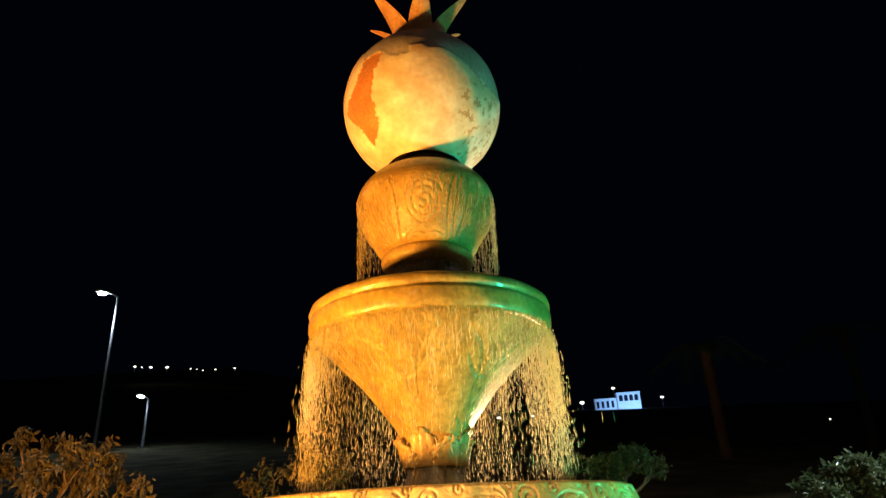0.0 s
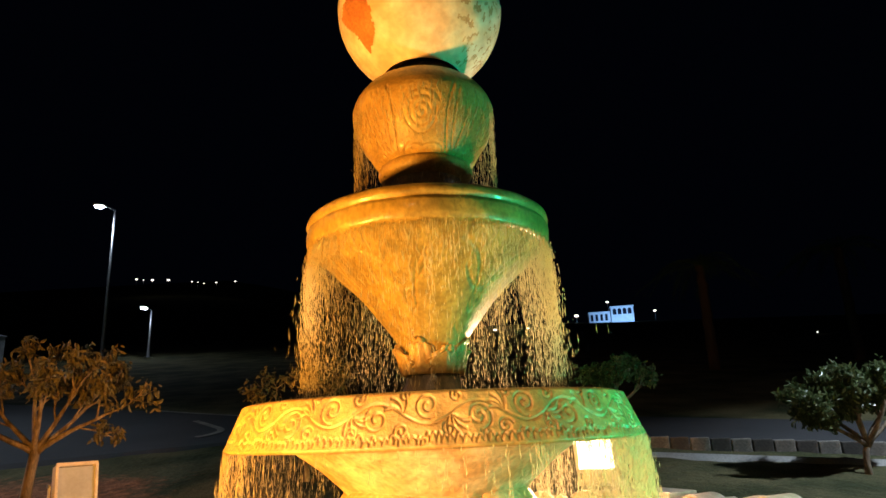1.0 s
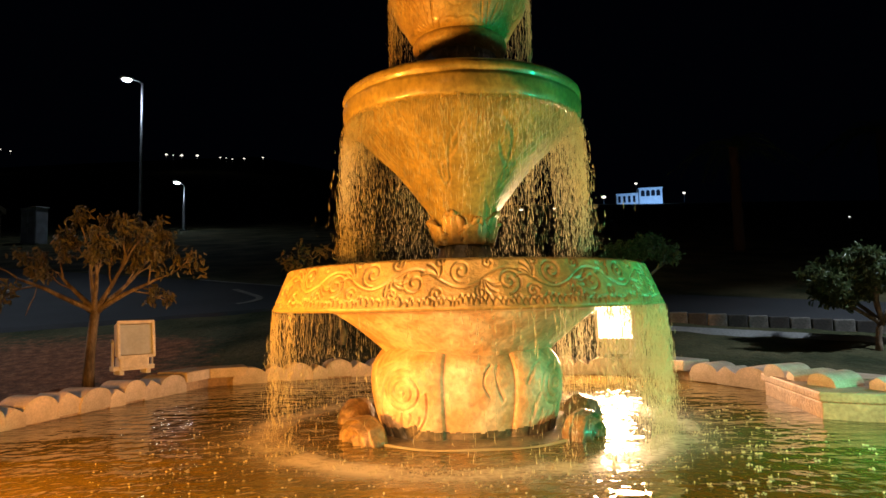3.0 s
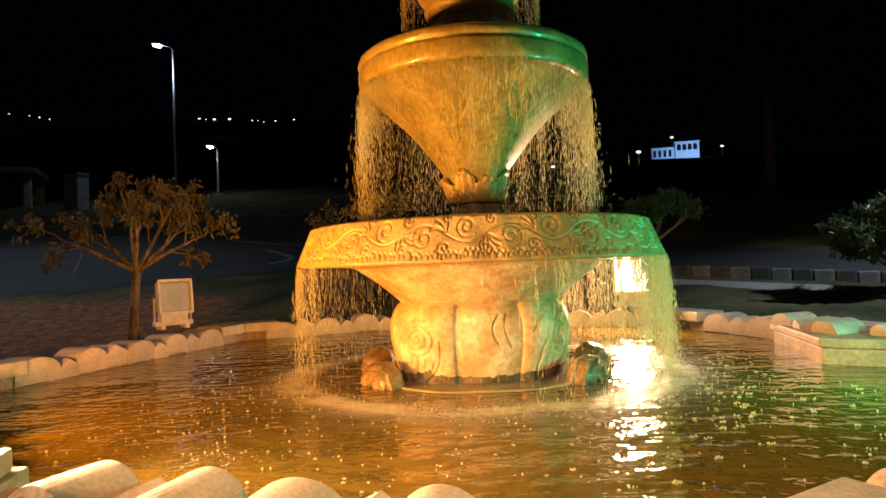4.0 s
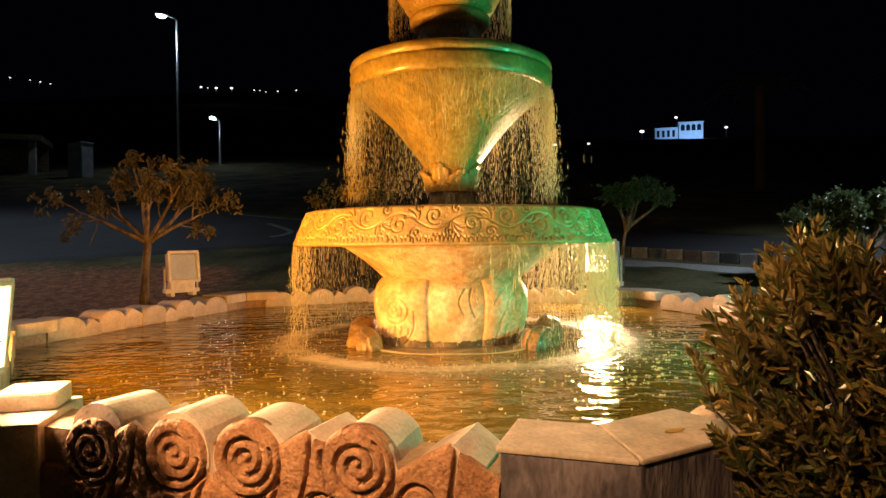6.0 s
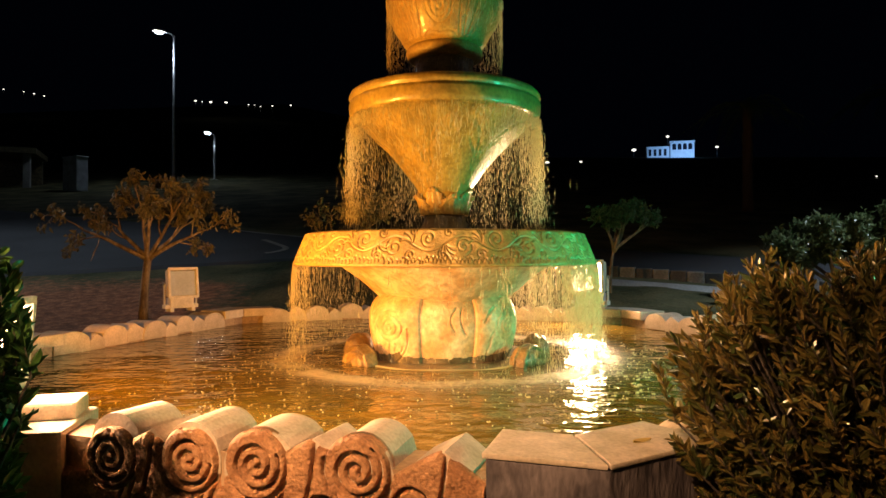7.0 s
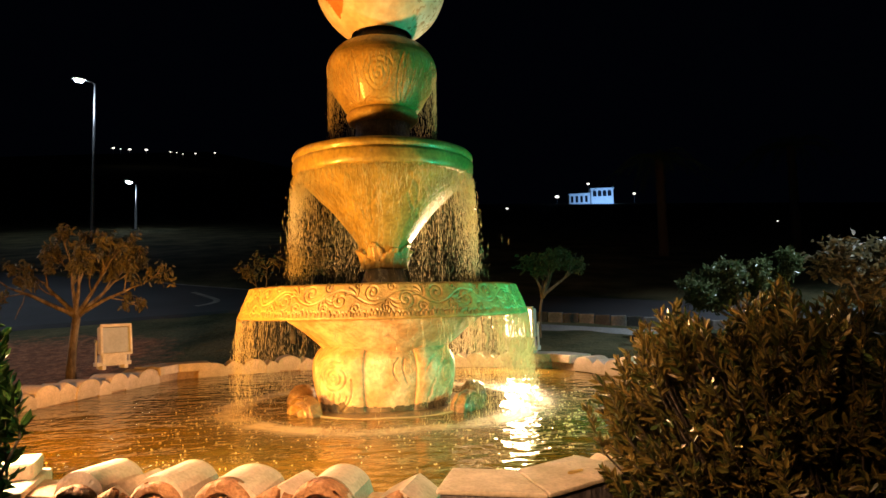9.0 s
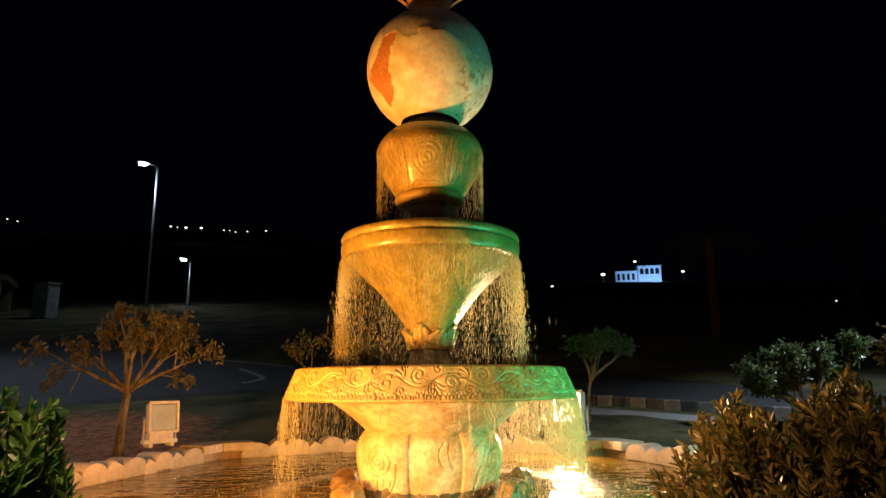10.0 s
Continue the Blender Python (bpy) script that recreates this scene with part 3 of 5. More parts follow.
    tagged(panel, "weathered terracotta panel carved with spiral scrolls on the pool wall", "relief panel", kind="structure")


build_panel()


def slab_faces():
    """Dark stained facing under the near corner slab."""
    for side, other in ((-1, NEAR_LEFT), (1, NEAR_RIGHT)):
        d = (other - NEAR).normalized()
        o = Vector((d.y, -d.x)) * (1 if side > 0 else -1)
        co = outset(RIM_W + 0.035)[0]
        c0 = outset(RIM_W - 0.03)[0]
        reach = 0.25 if side < 0 else 0.34
        e0, e1 = NEAR + d * reach + o * (RIM_W - 0.03), NEAR + d * reach + o * (RIM_W + 0.035)
        outline = [(c0.x, c0.y), (e0.x, e0.y), (e1.x, e1.y), (co.x, co.y)]
        ob = part("corner_facing", from_bm("corner_facing", prism(outline if side > 0 else outline[::-1], -0.6, RIM_Z + 0.001, 0.004)), SLATE, wall, "dark streaked facing stone")


slab_faces()

# ---- fountain ----
fountain = thing("fountain", "tiered carved stone fountain with two bowls under a pomegranate", "fountain", (0, 0, 0))


def carve(theta, h, curves, width, depth, period):
    """Grooves in a band that repeats round the axis: theta and height h against curves drawn in (arc, height)."""
    return -depth * np.clip(1.4 - near_curves(np.mod(theta, period), h, curves) / width, 0, 1)


def build_lower_bowl():
    R0, R1, Z0, Z1 = 1.165, 1.075, 1.17, 1.388
    under = smooth_profile([(0.25, 0.80), (0.38, 0.82), (0.455, 0.87), (0.525, 0.94), (0.60, 1.0), (0.69, 1.065), (0.77, 1.118), (0.84, 1.148), (1.10, 1.155)], 40)
    part("bowl_underside", lathe("bowl_underside", under, 360, lambda th, j, r, z: (0.022 * np.abs(np.cos(4.5 * th + 0.3)) ** 0.6 + 0.008 * np.sin(13 * th + 20 * z) * np.sin(31 * z + 5 * th)) * math.exp(-((z - 0.92) / 0.11) ** 2)), STONE_PALE, fountain, "mottled cream bowl underside with soft lobes")
    # Rim band with incised scrolls, one motif repeated eight times.
    period = math.pi / 4
    L = period * 1.12
    # A wavy stem with a scroll in each bend, leaves fanned from it and a ruffled border below.
    rng = np.random.default_rng(77)
    u = np.linspace(0, 0.88, 120)
    motif = [np.stack([u, 0.135 + 0.045 * np.sin(2 * math.pi * u / 0.44)], 1)]
    for c, h, r, sense in ((0.11, 0.118, 0.062, 1), (0.33, 0.165, 0.060, -1), (0.55, 0.115, 0.066, 1), (0.77, 0.168, 0.056, -1)):
        motif.append(spiral(c, h, r, 1.55, rng.uniform(0, 6), sense, 60, 0.16))
        for k in range(5):
            t = rng.uniform(-0.4, 0.4) + (math.pi / 2 if sense > 0 else -math.pi / 2) + (k - 2) * 0.42
            q0 = (c + 0.11 + 0.012 * math.cos(t), 0.135 + 0.012 * math.sin(t))
            q1 = (c + 0.11 + 0.055 * math.cos(t + 0.35), 0.135 + 0.06 * math.sin(t + 0.35))
            q2 = (c + 0.11 + 0.075 * math.cos(t + 0.8), 0.135 + 0.085 * math.sin(t + 0.8))
            motif.append(arc_curve(q0, q1, q2, 16))
    for c, h, r in ((0.02, 0.205, 0.030), (0.22, 0.070, 0.034), (0.24, 0.215, 0.026), (0.44, 0.062, 0.030), (0.46, 0.205, 0.032), (0.66, 0.066, 0.034), (0.67, 0.215, 0.026), (0.86, 0.070, 0.030)):
        motif.append(spiral(c, h, r, 1.3, rng.uniform(0, 6), rng.choice((-1, 1)), 30, 0.2))
    q = 0.0
    while q < 0.86:
        w = rng.uniform(0.016, 0.036)
        h = 0.012 + rng.uniform(0, 0.016)
        motif.append(arc_curve((q, h), (q + w * 0.4, h + rng.uniform(0.03, 0.06)), (q + w, h + 0.006), 10))
        q += w
    curves = []
    for c in motif:
        q = c * np.array([L / 0.88, 1.0])
        curves += [q, q + [L, 0], q - [L, 0]]
    band = [(R0 + (R1 - R0) * u, Z0 + (Z1 - Z0) * u) for u in np.linspace(0, 1, 46)]
    top = smooth_profile([(R1, Z1), (R1 - 0.03, Z1 + 0.012), (R1 - 0.10, Z1 + 0.008), (R1 - 0.15, Z1 - 0.04), (0.5, 1.32)], 14)[1:]
    low = [(1.10, 1.155), (1.14, 1.157)]
    prof = low + band + top

    def relief(th, j, r, z):
        if 2 <= j < 2 + 46:
            h = np.full_like(th, (z - Z0))
            return carve(th * 1.12, h, curves, 0.0048, 0.011, L) + 0.003 * np.sin(40 * th + 9 * z)
        return 0

    part("bowl_rim", lathe("bowl_rim", prof, 1900, relief), STONE, fountain, "broad rim carved with leafy scrolls")
    th = np.linspace(0, 2 * math.pi, 64, endpoint=False)
    v = [(0, 0, 1.352)] + [(0.955 * math.cos(t), 0.955 * math.sin(t), 1.352) for t in th]
    part("bowl_water", mesh("bowl_water", v, [(0, 1 + i, 1 + (i + 1) % 64) for i in range(64)]), BOWL_WATER, fountain, "water brimming in the bowl")


def build_pedestal():
    """A drum of eight bulging panels, every other one carved with a scroll."""
    prof = [(0.36, 0.955), (0.50, 0.945), (0.578, 0.89), (0.618, 0.80), (0.620, 0.69), (0.598, 0.57), (0.578, 0.50), (0.565, 0.44), (0.55, 0.30)][::-1]
    prof = smooth_profile(prof, 110)
    period = math.pi / 2
    arc = 0.53
    # Each quarter: a narrow sunk panel and a broad bulging one with a scroll.
    curves = [spiral(0.63, 0.27, 0.125, 3.1, 1.2, 1, 220, 0.08), arc_curve((0.76, 0.26), (0.78, 0.10), (0.66, 0.02), 40), arc_curve((0.50, 0.24), (0.44, 0.12), (0.47, 0.0), 40), arc_curve((0.55, 0.13), (0.50, 0.07), (0.53, 0.0), 30), arc_curve((0.62, 0.11), (0.60, 0.06), (0.63, 0.0), 30)]
    curves += [arc_curve((0.25, 0.40), (0.17, 0.33), (0.24, 0.24), 40), arc_curve((0.29, 0.40), (0.25, 0.33), (0.31, 0.22), 40), arc_curve((0.55, 0.42), (0.47, 0.40), (0.43, 0.30), 40)]
    curves += [arc_curve((0.46 + 0.05 * k, 0.10), (0.49 + 0.048 * k, 0.14), (0.47 + 0.05 * k, 0.17 - 0.02 * (k % 3)), 20) for k in range(6)]

    def relief(th, j, r, z):
        t = np.mod(th - math.radians(254), period)
        half = math.radians(41)
        k = np.clip((t - half) / (period - half), 0, 1)
        lobe = np.where(t < half, 0.0, np.sin(np.pi * k) ** 0.36)
        bulge = 0.055 * (lobe - 1) * (1 if z > 0.40 else 0.5)
        cut = carve(t * arc, np.full_like(th, z - 0.45), curves, 0.0055, 0.012, period * arc)
        return bulge + cut

    body = lathe("pedestal", prof, 1000, relief)
    body.materials.append(STONE_PALE)
    body.materials.append(STONE_DARK)
    damp = [1 if p.center.z < 0.515 + 0.035 * noise.noise(p.center * 7) + 0.02 * noise.noise(p.center * 23) else 0 for p in body.polygons]
    body.polygons.foreach_set("material_index", damp)
    part("pedestal", body, None, fountain, "bulging pedestal carved with scrolls").location.x = -0.025
    step = [(0.50, 0.30), (1.03, 0.30), (1.06, 0.38), (1.05, 0.408), (1.02, 0.414), (0.72, 0.418), (0.52, 0.44)]
    oct8 = lambda th, j, r, z: r * (1 / np.cos(np.mod(th + math.pi / 8, math.pi / 4) - math.pi / 8) - 1) * -0.35
    part("plinth", lathe("plinth", [(r * 0.715, z + 0.045) for r, z in step], 96, oct8), STONE_DARK, fountain, "wet mossy plinth at the waterline")
    # Shell feet round the drum: stout rounded scrolls, ringed on the outer face and fluted over the back.
    for ang in (215, 322, 10, 60, 112, 160):
        c, sn = math.cos(math.radians(ang)), math.sin(math.radians(ang))
        nu, nv = 56, 24
        verts, faces = [], []
        for j in range(nv):
            la = math.pi * (j / (nv - 1) - 0.5)
            for i in range(nu):
                lo = 2 * math.pi * i / nu
                rho = math.cos(la)
                flute = 1 + 0.035 * math.cos(9 * lo) * rho**0.5 * (1 if la < 0.5 else 0.2)
                ring = 0.024 * math.sin(15 * rho + lo) * (1 if la > 0.15 else 0)
                out = 0.740 + 0.080 * math.sin(la) + ring
                q = 0.175 * rho**0.62 * flute * math.cos(lo)
                z = 0.458 + 0.135 * rho**0.62 * flute * math.sin(lo)
                verts.append((out * c - q * sn, out * sn + q * c, z))
        for j in range(nv - 1):
            for i in range(nu):
                k = (i + 1) % nu
                faces.append((j * nu + i, j * nu + k, (j + 1) * nu + k, (j + 1) * nu + i))
        part("shell_foot", mesh("shell_foot", verts, faces), MOSSY, fountain, "mossy ribbed shell foot")
    # The bright lip of water over the plinth's edge.
    th = np.linspace(math.radians(215), math.radians(318), 160)
    lists = tube([((0.755 + 0.01 * math.sin(9 * t)) * math.cos(t), (0.755 + 0.01 * math.sin(9 * t)) * math.sin(t), 0.457) for t in th], [0.004 + 0.004 * abs(math.sin(5 * t)) for t in th], 6)
    part("foam_lip", mesh("foam_lip", *lists), DROPS, fountain, "thin bright lip of water on the plinth")


def build_upper_bowl():
    prof = smooth_profile([(0.155, 1.56), (0.165, 1.62), (0.20, 1.72), (0.30, 1.86), (0.43, 2.02), (0.565, 2.15), (0.665, 2.25), (0.70, 2.28)], 60)
    curves = [arc_curve((0.05, 0.62), (0.25, 0.55), (0.30, 0.36), 40), arc_curve((0.60, 0.62), (0.42, 0.55), (0.38, 0.36), 40), spiral(0.34, 0.34, 0.07, 1.6, 1.5, 1, 50), arc_curve((0.12, 0.5), (0.3, 0.3), (0.5, 0.5), 40), arc_curve((0.2, 0.2), (0.34, 0.12), (0.48, 0.2), 30)]

    def relief(th, j, r, z):
        a = np.mod(th + 0.35, math.pi / 3) / (math.pi / 3) * 0.68
        return carve(a, np.full_like(th, z - 1.6), curves, 0.010, 0.009, 0.68) * min(1, r / 0.4)

    part("bowl_body", lathe("bowl_body", prof, 720, relief), STONE_WET, fountain, "wet funnel-shaped bowl with shallow carving")
    rim = [(0.69, 2.28), (0.715, 2.285), (0.728, 2.30), (0.735, 2.33), (0.737, 2.385), (0.733, 2.40), (0.722, 2.408), (0.722, 2.416), (0.734, 2.424), (0.738, 2.438), (0.733, 2.462), (0.716, 2.48), (0.69, 2.487), (0.64, 2.475), (0.60, 2.44), (0.2, 2.43)]
    part("bowl_lip", lathe("bowl_lip", [(r * 1.015, z) for r, z in rim], 160, lambda th, j, r, z: 0.003 * np.sin(3 * th + 1) + 0.002 * np.sin(17 * th + j)), STONE_WET, fountain, "moulded lip with a shadow groove")
    v = [(0, 0, 2.455)] + [(0.62 * math.cos(t), 0.62 * math.sin(t), 2.455) for t in np.linspace(0, 2 * math.pi, 48, endpoint=False)]
    part("bowl_water", mesh("bowl_water", v, [(0, 1 + i, 1 + (i + 1) % 48) for i in range(48)]), BOWL_WATER, fountain)
    # Dark stone here paints in the shade cast by the lower bowl's rim.
    part("bowl_stem", lathe("bowl_stem", [(0.23, 1.30), (0.20, 1.42), (0.165, 1.50), (0.155, 1.57)], 48), STONE_DARK, fountain, "wet stem coloured dark for the shade between the bowls")
    # Acanthus leaves clasp the stem.
    for k in range(8):
        ang = 2 * math.pi * k / 8 + 0.32
        nu, nv = 12, 14
        verts, faces = [], []
        for j in range(nv):
            v = j / (nv - 1)
            half = 0.105 * math.sin(math.pi * min(1, 0.2 + v * 0.8)) ** 0.5
            for i in range(nu):
                u = 2 * i / (nu - 1) - 1
                z = 1.54 + (0.215 if k % 2 else 0.165) * v - 0.03 * v * v * u * u
                r = 0.158 + 0.046 * v + (0.012 if k % 2 == 0 else 0) + 0.02 * (1 - u * u) + 0.006 * math.cos(9 * u)
                a = ang + u * half * (1 + 0.12 * math.sin(18 * v)) / r
                verts.append((r * math.cos(a), r * math.sin(a), z))
        for j in range(nv - 1):
            for i in range(nu - 1):
                faces.append((j * nu + i, j * nu + i + 1, (j + 1) * nu + i + 1, (j + 1) * nu + i))
        ob = part("acanthus_leaf", mesh("acanthus_leaf", verts, faces), STONE, fountain)
        mod = ob.modifiers.new("thick", "SOLIDIFY")
        mod.thickness, mod.offset = 0.02, -1


def build_urn():
    # The neck's shade is put into its colour with the dark stone.
    part("urn_neck", lathe("urn_neck", smooth_profile([(0.30, 2.42), (0.26, 2.49), (0.235, 2.59), (0.225, 2.71), (0.235, 2.745)], 30), 72), STONE_DARK, fountain, "neck coloured dark for the shade under the urn")
    part("neck_moulding", lathe("neck_moulding", smooth_profile([(0.235, 2.745), (0.265, 2.755), (0.295, 2.785), (0.30, 2.82), (0.285, 2.845), (0.27, 2.855)], 20), 96), STONE, fountain, "rounded moulding under the urn")
    prof = smooth_profile([(0.27, 2.85), (0.315, 2.875), (0.355, 2.94), (0.407, 3.03), (0.442, 3.12), (0.457, 3.19), (0.458, 3.24), (0.446, 3.28)], 60)
    curves = [spiral(0.30, 0.20, 0.14, 3.2, 0.5, 1, 200, 0.06), arc_curve((0.0, 0.02), (0.06, 0.2), (0.0, 0.38), 30), arc_curve((0.05, 0.0), (0.14, 0.2), (0.08, 0.38), 30), arc_curve((0.52, 0.0), (0.44, 0.2), (0.52, 0.38), 30), arc_curve((0.11, 0.0), (0.17, 0.06), (0.30, 0.03), 30), arc_curve((0.49, 0.0), (0.44, 0.06), (0.30, 0.03), 30), arc_curve((0.57, 0.0), (0.51, 0.2), (0.56, 0.38), 30)]

    def relief(th, j, r, z):
        a = np.mod(th + math.pi / 2 + 0.72, math.pi / 2.5 * 1.0) * 0.44 / 0.44 * 0.6 / (math.pi / 2.5)
        return carve(a, np.full_like(th, z - 2.86), curves, 0.0075, 0.006, 0.6)

    part("urn_body", lathe("urn_body", prof, 900, relief), STONE, fountain, "wet urn carved with large scrolls")
    part("urn_shoulder", lathe("urn_shoulder", smooth_profile([(0.446, 3.28), (0.430, 3.312), (0.408, 3.345), (0.382, 3.375), (0.364, 3.392), (0.345, 3.402), (0.30, 3.405), (0.05, 3.395)], 26), 120), STONE_WET, fountain, "sloping urn shoulder")


def build_pomegranate():
    """The painted ball with flaking paint, and its crown."""
    C, R = Vector((0.004, 0, 4.006)), 0.560
    segs, rows = 220, 150
    verts, faces, mats = [], [], []
    lat = np.linspace(-1.10, 0.49 * math.pi, rows)
    for j, la in enumerate(lat):
        for i in range(segs):
            lo = 2 * math.pi * i / segs
            wob = 0.006 * noise.noise(Vector((3 * math.cos(lo) * math.cos(la), 3 * math.sin(lo) * math.cos(la), 3 * math.sin(la))))
            r = R * (1 + wob)
            verts.append((C.x + r * math.cos(la) * math.cos(lo), C.y + r * math.cos(la) * math.sin(lo), C.z + r * 0.99 * math.sin(la)))
    for j in range(rows - 1):
        for i in range(segs):
            k = (i + 1) % segs
            faces.append((j * segs + i, j * segs + k, (j + 1) * segs + k, (j + 1) * segs + i))
            la, lo = lat[j], 2 * math.pi * i / segs
            w = 0.05 * noise.noise(Vector((lo * 4, la * 4, 5))) + 0.035 * noise.noise(Vector((lo * 15, la * 15, 8)))
            ax, ay, az = math.cos(la) * math.cos(lo), math.cos(la) * math.sin(lo), math.sin(la)
            # across and up as seen from the low side that faces the path
            fa, fb, ff = ax, -0.574 * ay + 0.819 * az, -0.819 * ay - 0.574 * az
            # Bare terracotta where the skin has fallen away; grey primer round the crown and down one side.
            right = -0.60 - 0.05 * math.sin(7 * fb) + w if fb > -0.1 else -0.55 + 0.15 * (fb + 0.1) + w * 0.6
            left = -0.94 + 0.42 * max(0, fb - 0.05) + 0.95 * max(0, -0.1 - fb) + w * 0.5
            bare = ff > 0 and left < fa < right and -0.5 < fb < 0.62 + w
            spots = noise.noise(Vector((lo * 11, la * 11, 3))) + 0.6 * noise.noise(Vector((lo * 26, la * 26, 9)))
            bare2 = ff > 0 and -0.72 < fb < 0.34 - 0.4 * abs(fa - 0.62) and spots > 0.28 + 2.2 * max(0.0, abs(fa - 0.64) - 0.20)
            edge = 0.74 + 1.2 * w - (0.10 if fa < -0.2 else 0) - 0.80 * max(0.0, fa - 0.2)
            grey = fb > edge or az > 0.86
            mats.append(1 if bare else 2 if grey else 3 if bare2 else 0)
    # The paint skin stands proud of the bare and grey places.
    me = mesh("ball", verts, faces)
    for m in (PAINT, PAINT_RED, PAINT_GREY, PAINT_WORN):
        me.materials.append(m)
    me.polygons.foreach_set("material_index", mats)
    co = np.array(verts)
    sunk = np.zeros(len(co))
    cnt = np.zeros(len(co))
    fa = np.array(faces)
    mm = np.array([0.0, 1.0, 0.8, 0.25])[np.array(mats)]
    for c in range(4):
        np.add.at(sunk, fa[:, c], mm)
        np.add.at(cnt, fa[:, c], 1)
    sunk = sunk / np.maximum(cnt, 1)
    cen = np.array(C)
    co = cen + (co - cen) * (1 - 0.014 * sunk)[:, None]
    me.vertices.foreach_set("co", co.ravel())
    me.update()
    ball = part("pomegranate", me, None, fountain, "flaking cream-painted pomegranate ball")
    # Dark stone paints the thin shadow between ball and urn.
    part("seat_ring", lathe("seat_ring", [(0.18, 3.39), (0.215, 3.40), (0.22, 3.45), (0.22, 3.50), (0.21, 3.54), (0.1, 3.54)], 72), STONE_DARK, fountain, "ring coloured dark for the shaded gap under the ball")
    collar = smooth_profile([(0.20, 4.50), (0.165, 4.55), (0.145, 4.60), (0.16, 4.66), (0.14, 4.67), (0.05, 4.62)], 18)
    part("crown_collar", lathe("crown_collar", collar, 48), PAINT_GREY, ball)
    for k in range(6):
        ang = math.radians(60 * k + 32)
        nu, nv = 9, 16
        verts, faces = [], []
        for side in (1, -1):
            for j in range(nv):
                v = j / (nv - 1)
                half = 0.11 * (1 - v) ** 0.8 + 0.010
                r = 0.165 + 0.06 * math.sin(math.pi * v) * (v - 0.55) + 0.25 * v**1.7
                z = 4.535 + 0.40 * v - 0.05 * v**3
                for i in range(nu):
                    u = 2 * i / (nu - 1) - 1
                    rr = r - 0.03 * u * u * (1 - v) + side * 0.016 * (1 - abs(u)) ** 0.5 * (1 - 0.6 * v)
                    verts.append((rr * math.cos(ang) - u * half * math.sin(ang), rr * math.sin(ang) + u * half * math.cos(ang), z))
        half_n = nu * nv
        for b, flip in ((0, False), (half_n, True)):
            for j in range(nv - 1):
                for i in range(nu - 1):
                    q = (b + j * nu + i, b + j * nu + i + 1, b + (j + 1) * nu + i + 1, b + (j + 1) * nu + i)
                    faces.append(q[::-1] if flip else q)
        part("crown_sepal", mesh("crown_sepal", verts, faces), CORAL, ball, "curled orange-painted sepal")


build_lower_bowl()
build_pedestal()
build_upper_bowl()
build_urn()
build_pomegranate()


# ---- falling water ----
def curtain(name, label, radius, z_top, z_low, strands, drift, seed, size=1.0, spread=0.03, gaps=0.35, front=0.3, half=45, middle=270, short=0.3, thin=0.0):
    """A ring of falling water, broken into long drops; each strand starts at the lip and bows outwards."""
    rng = np.random.default_rng(seed)
    verts, faces = [], []
    for s in range(strands):
        a = rng.uniform(0, 2 * math.pi)
        off = abs((math.degrees(a) - middle + 180) % 360 - 180)
        if rng.random() > 1 - thin * 0.5 * (1 - math.cos(a - 0.3)):
            continue
        if rng.random() > front + (1 - front) * min(1, max(0, (off - half) / 14)):
            continue
        r0 = radius + rng.normal(0, 0.006)
        push = drift * rng.gamma(2.0, 0.5)
        if 0.9 * noise.noise(Vector((9 * math.cos(a), 9 * math.sin(a), seed))) + 1.0 * noise.noise(Vector((37 * math.cos(a), 37 * math.sin(a), seed))) < rng.uniform(-0.7, 0.25):
            continue
        z = z_top + rng.uniform(-0.02, 0.02)
        stop = z_low if rng.random() > short else z_low + rng.uniform(0.1, 0.85) * (z_top - z_low)
        while z > stop:
            fall = (z_top - z) / (z_top - z_low)
            long = size * (0.018 + 0.085 * rng.random() ** 1.6) * (1.15 - 0.55 * fall)
            w = size * (0.0007 + 0.0020 * rng.random() ** 2) * (1.1 - 0.35 * fall)
            if rng.random() > gaps * (0.35 + 0.9 * fall):
                r = r0 + push * math.sqrt(max(0.0, fall)) + rng.normal(0, spread * 0.3 * (0.2 + fall)) + (rng.exponential(spread) * fall if rng.random() < 0.08 else 0)
                aa = a + rng.normal(0, 0.006 + 0.012 * fall) / max(radius, 0.4)
                c, sn = math.cos(aa), math.sin(aa)
                x, y = r * c, r * sn
                base = len(verts)
                lean = rng.normal(0, 0.004)
                verts += [(x, y, z), (x + w * c, y + w * sn, z - long * 0.55), (x - w * sn, y + w * c, z - long * 0.6), (x - w * c, y - w * sn, z - long * 0.55), (x + w * sn, y - w * c, z - long * 0.6), (x + lean, y + lean, z - long)]
                for i in range(4):
                    faces.append((base, base + 1 + i, base + 1 + (i + 1) % 4))
                    faces.append((base + 5, base + 1 + (i + 1) % 4, base + 1 + i))
            z -= long * rng.uniform(0.85, 1.5)
    tagged(part(name, mesh(name, verts, faces), DROPS), label, "falling water", kind="stuff")


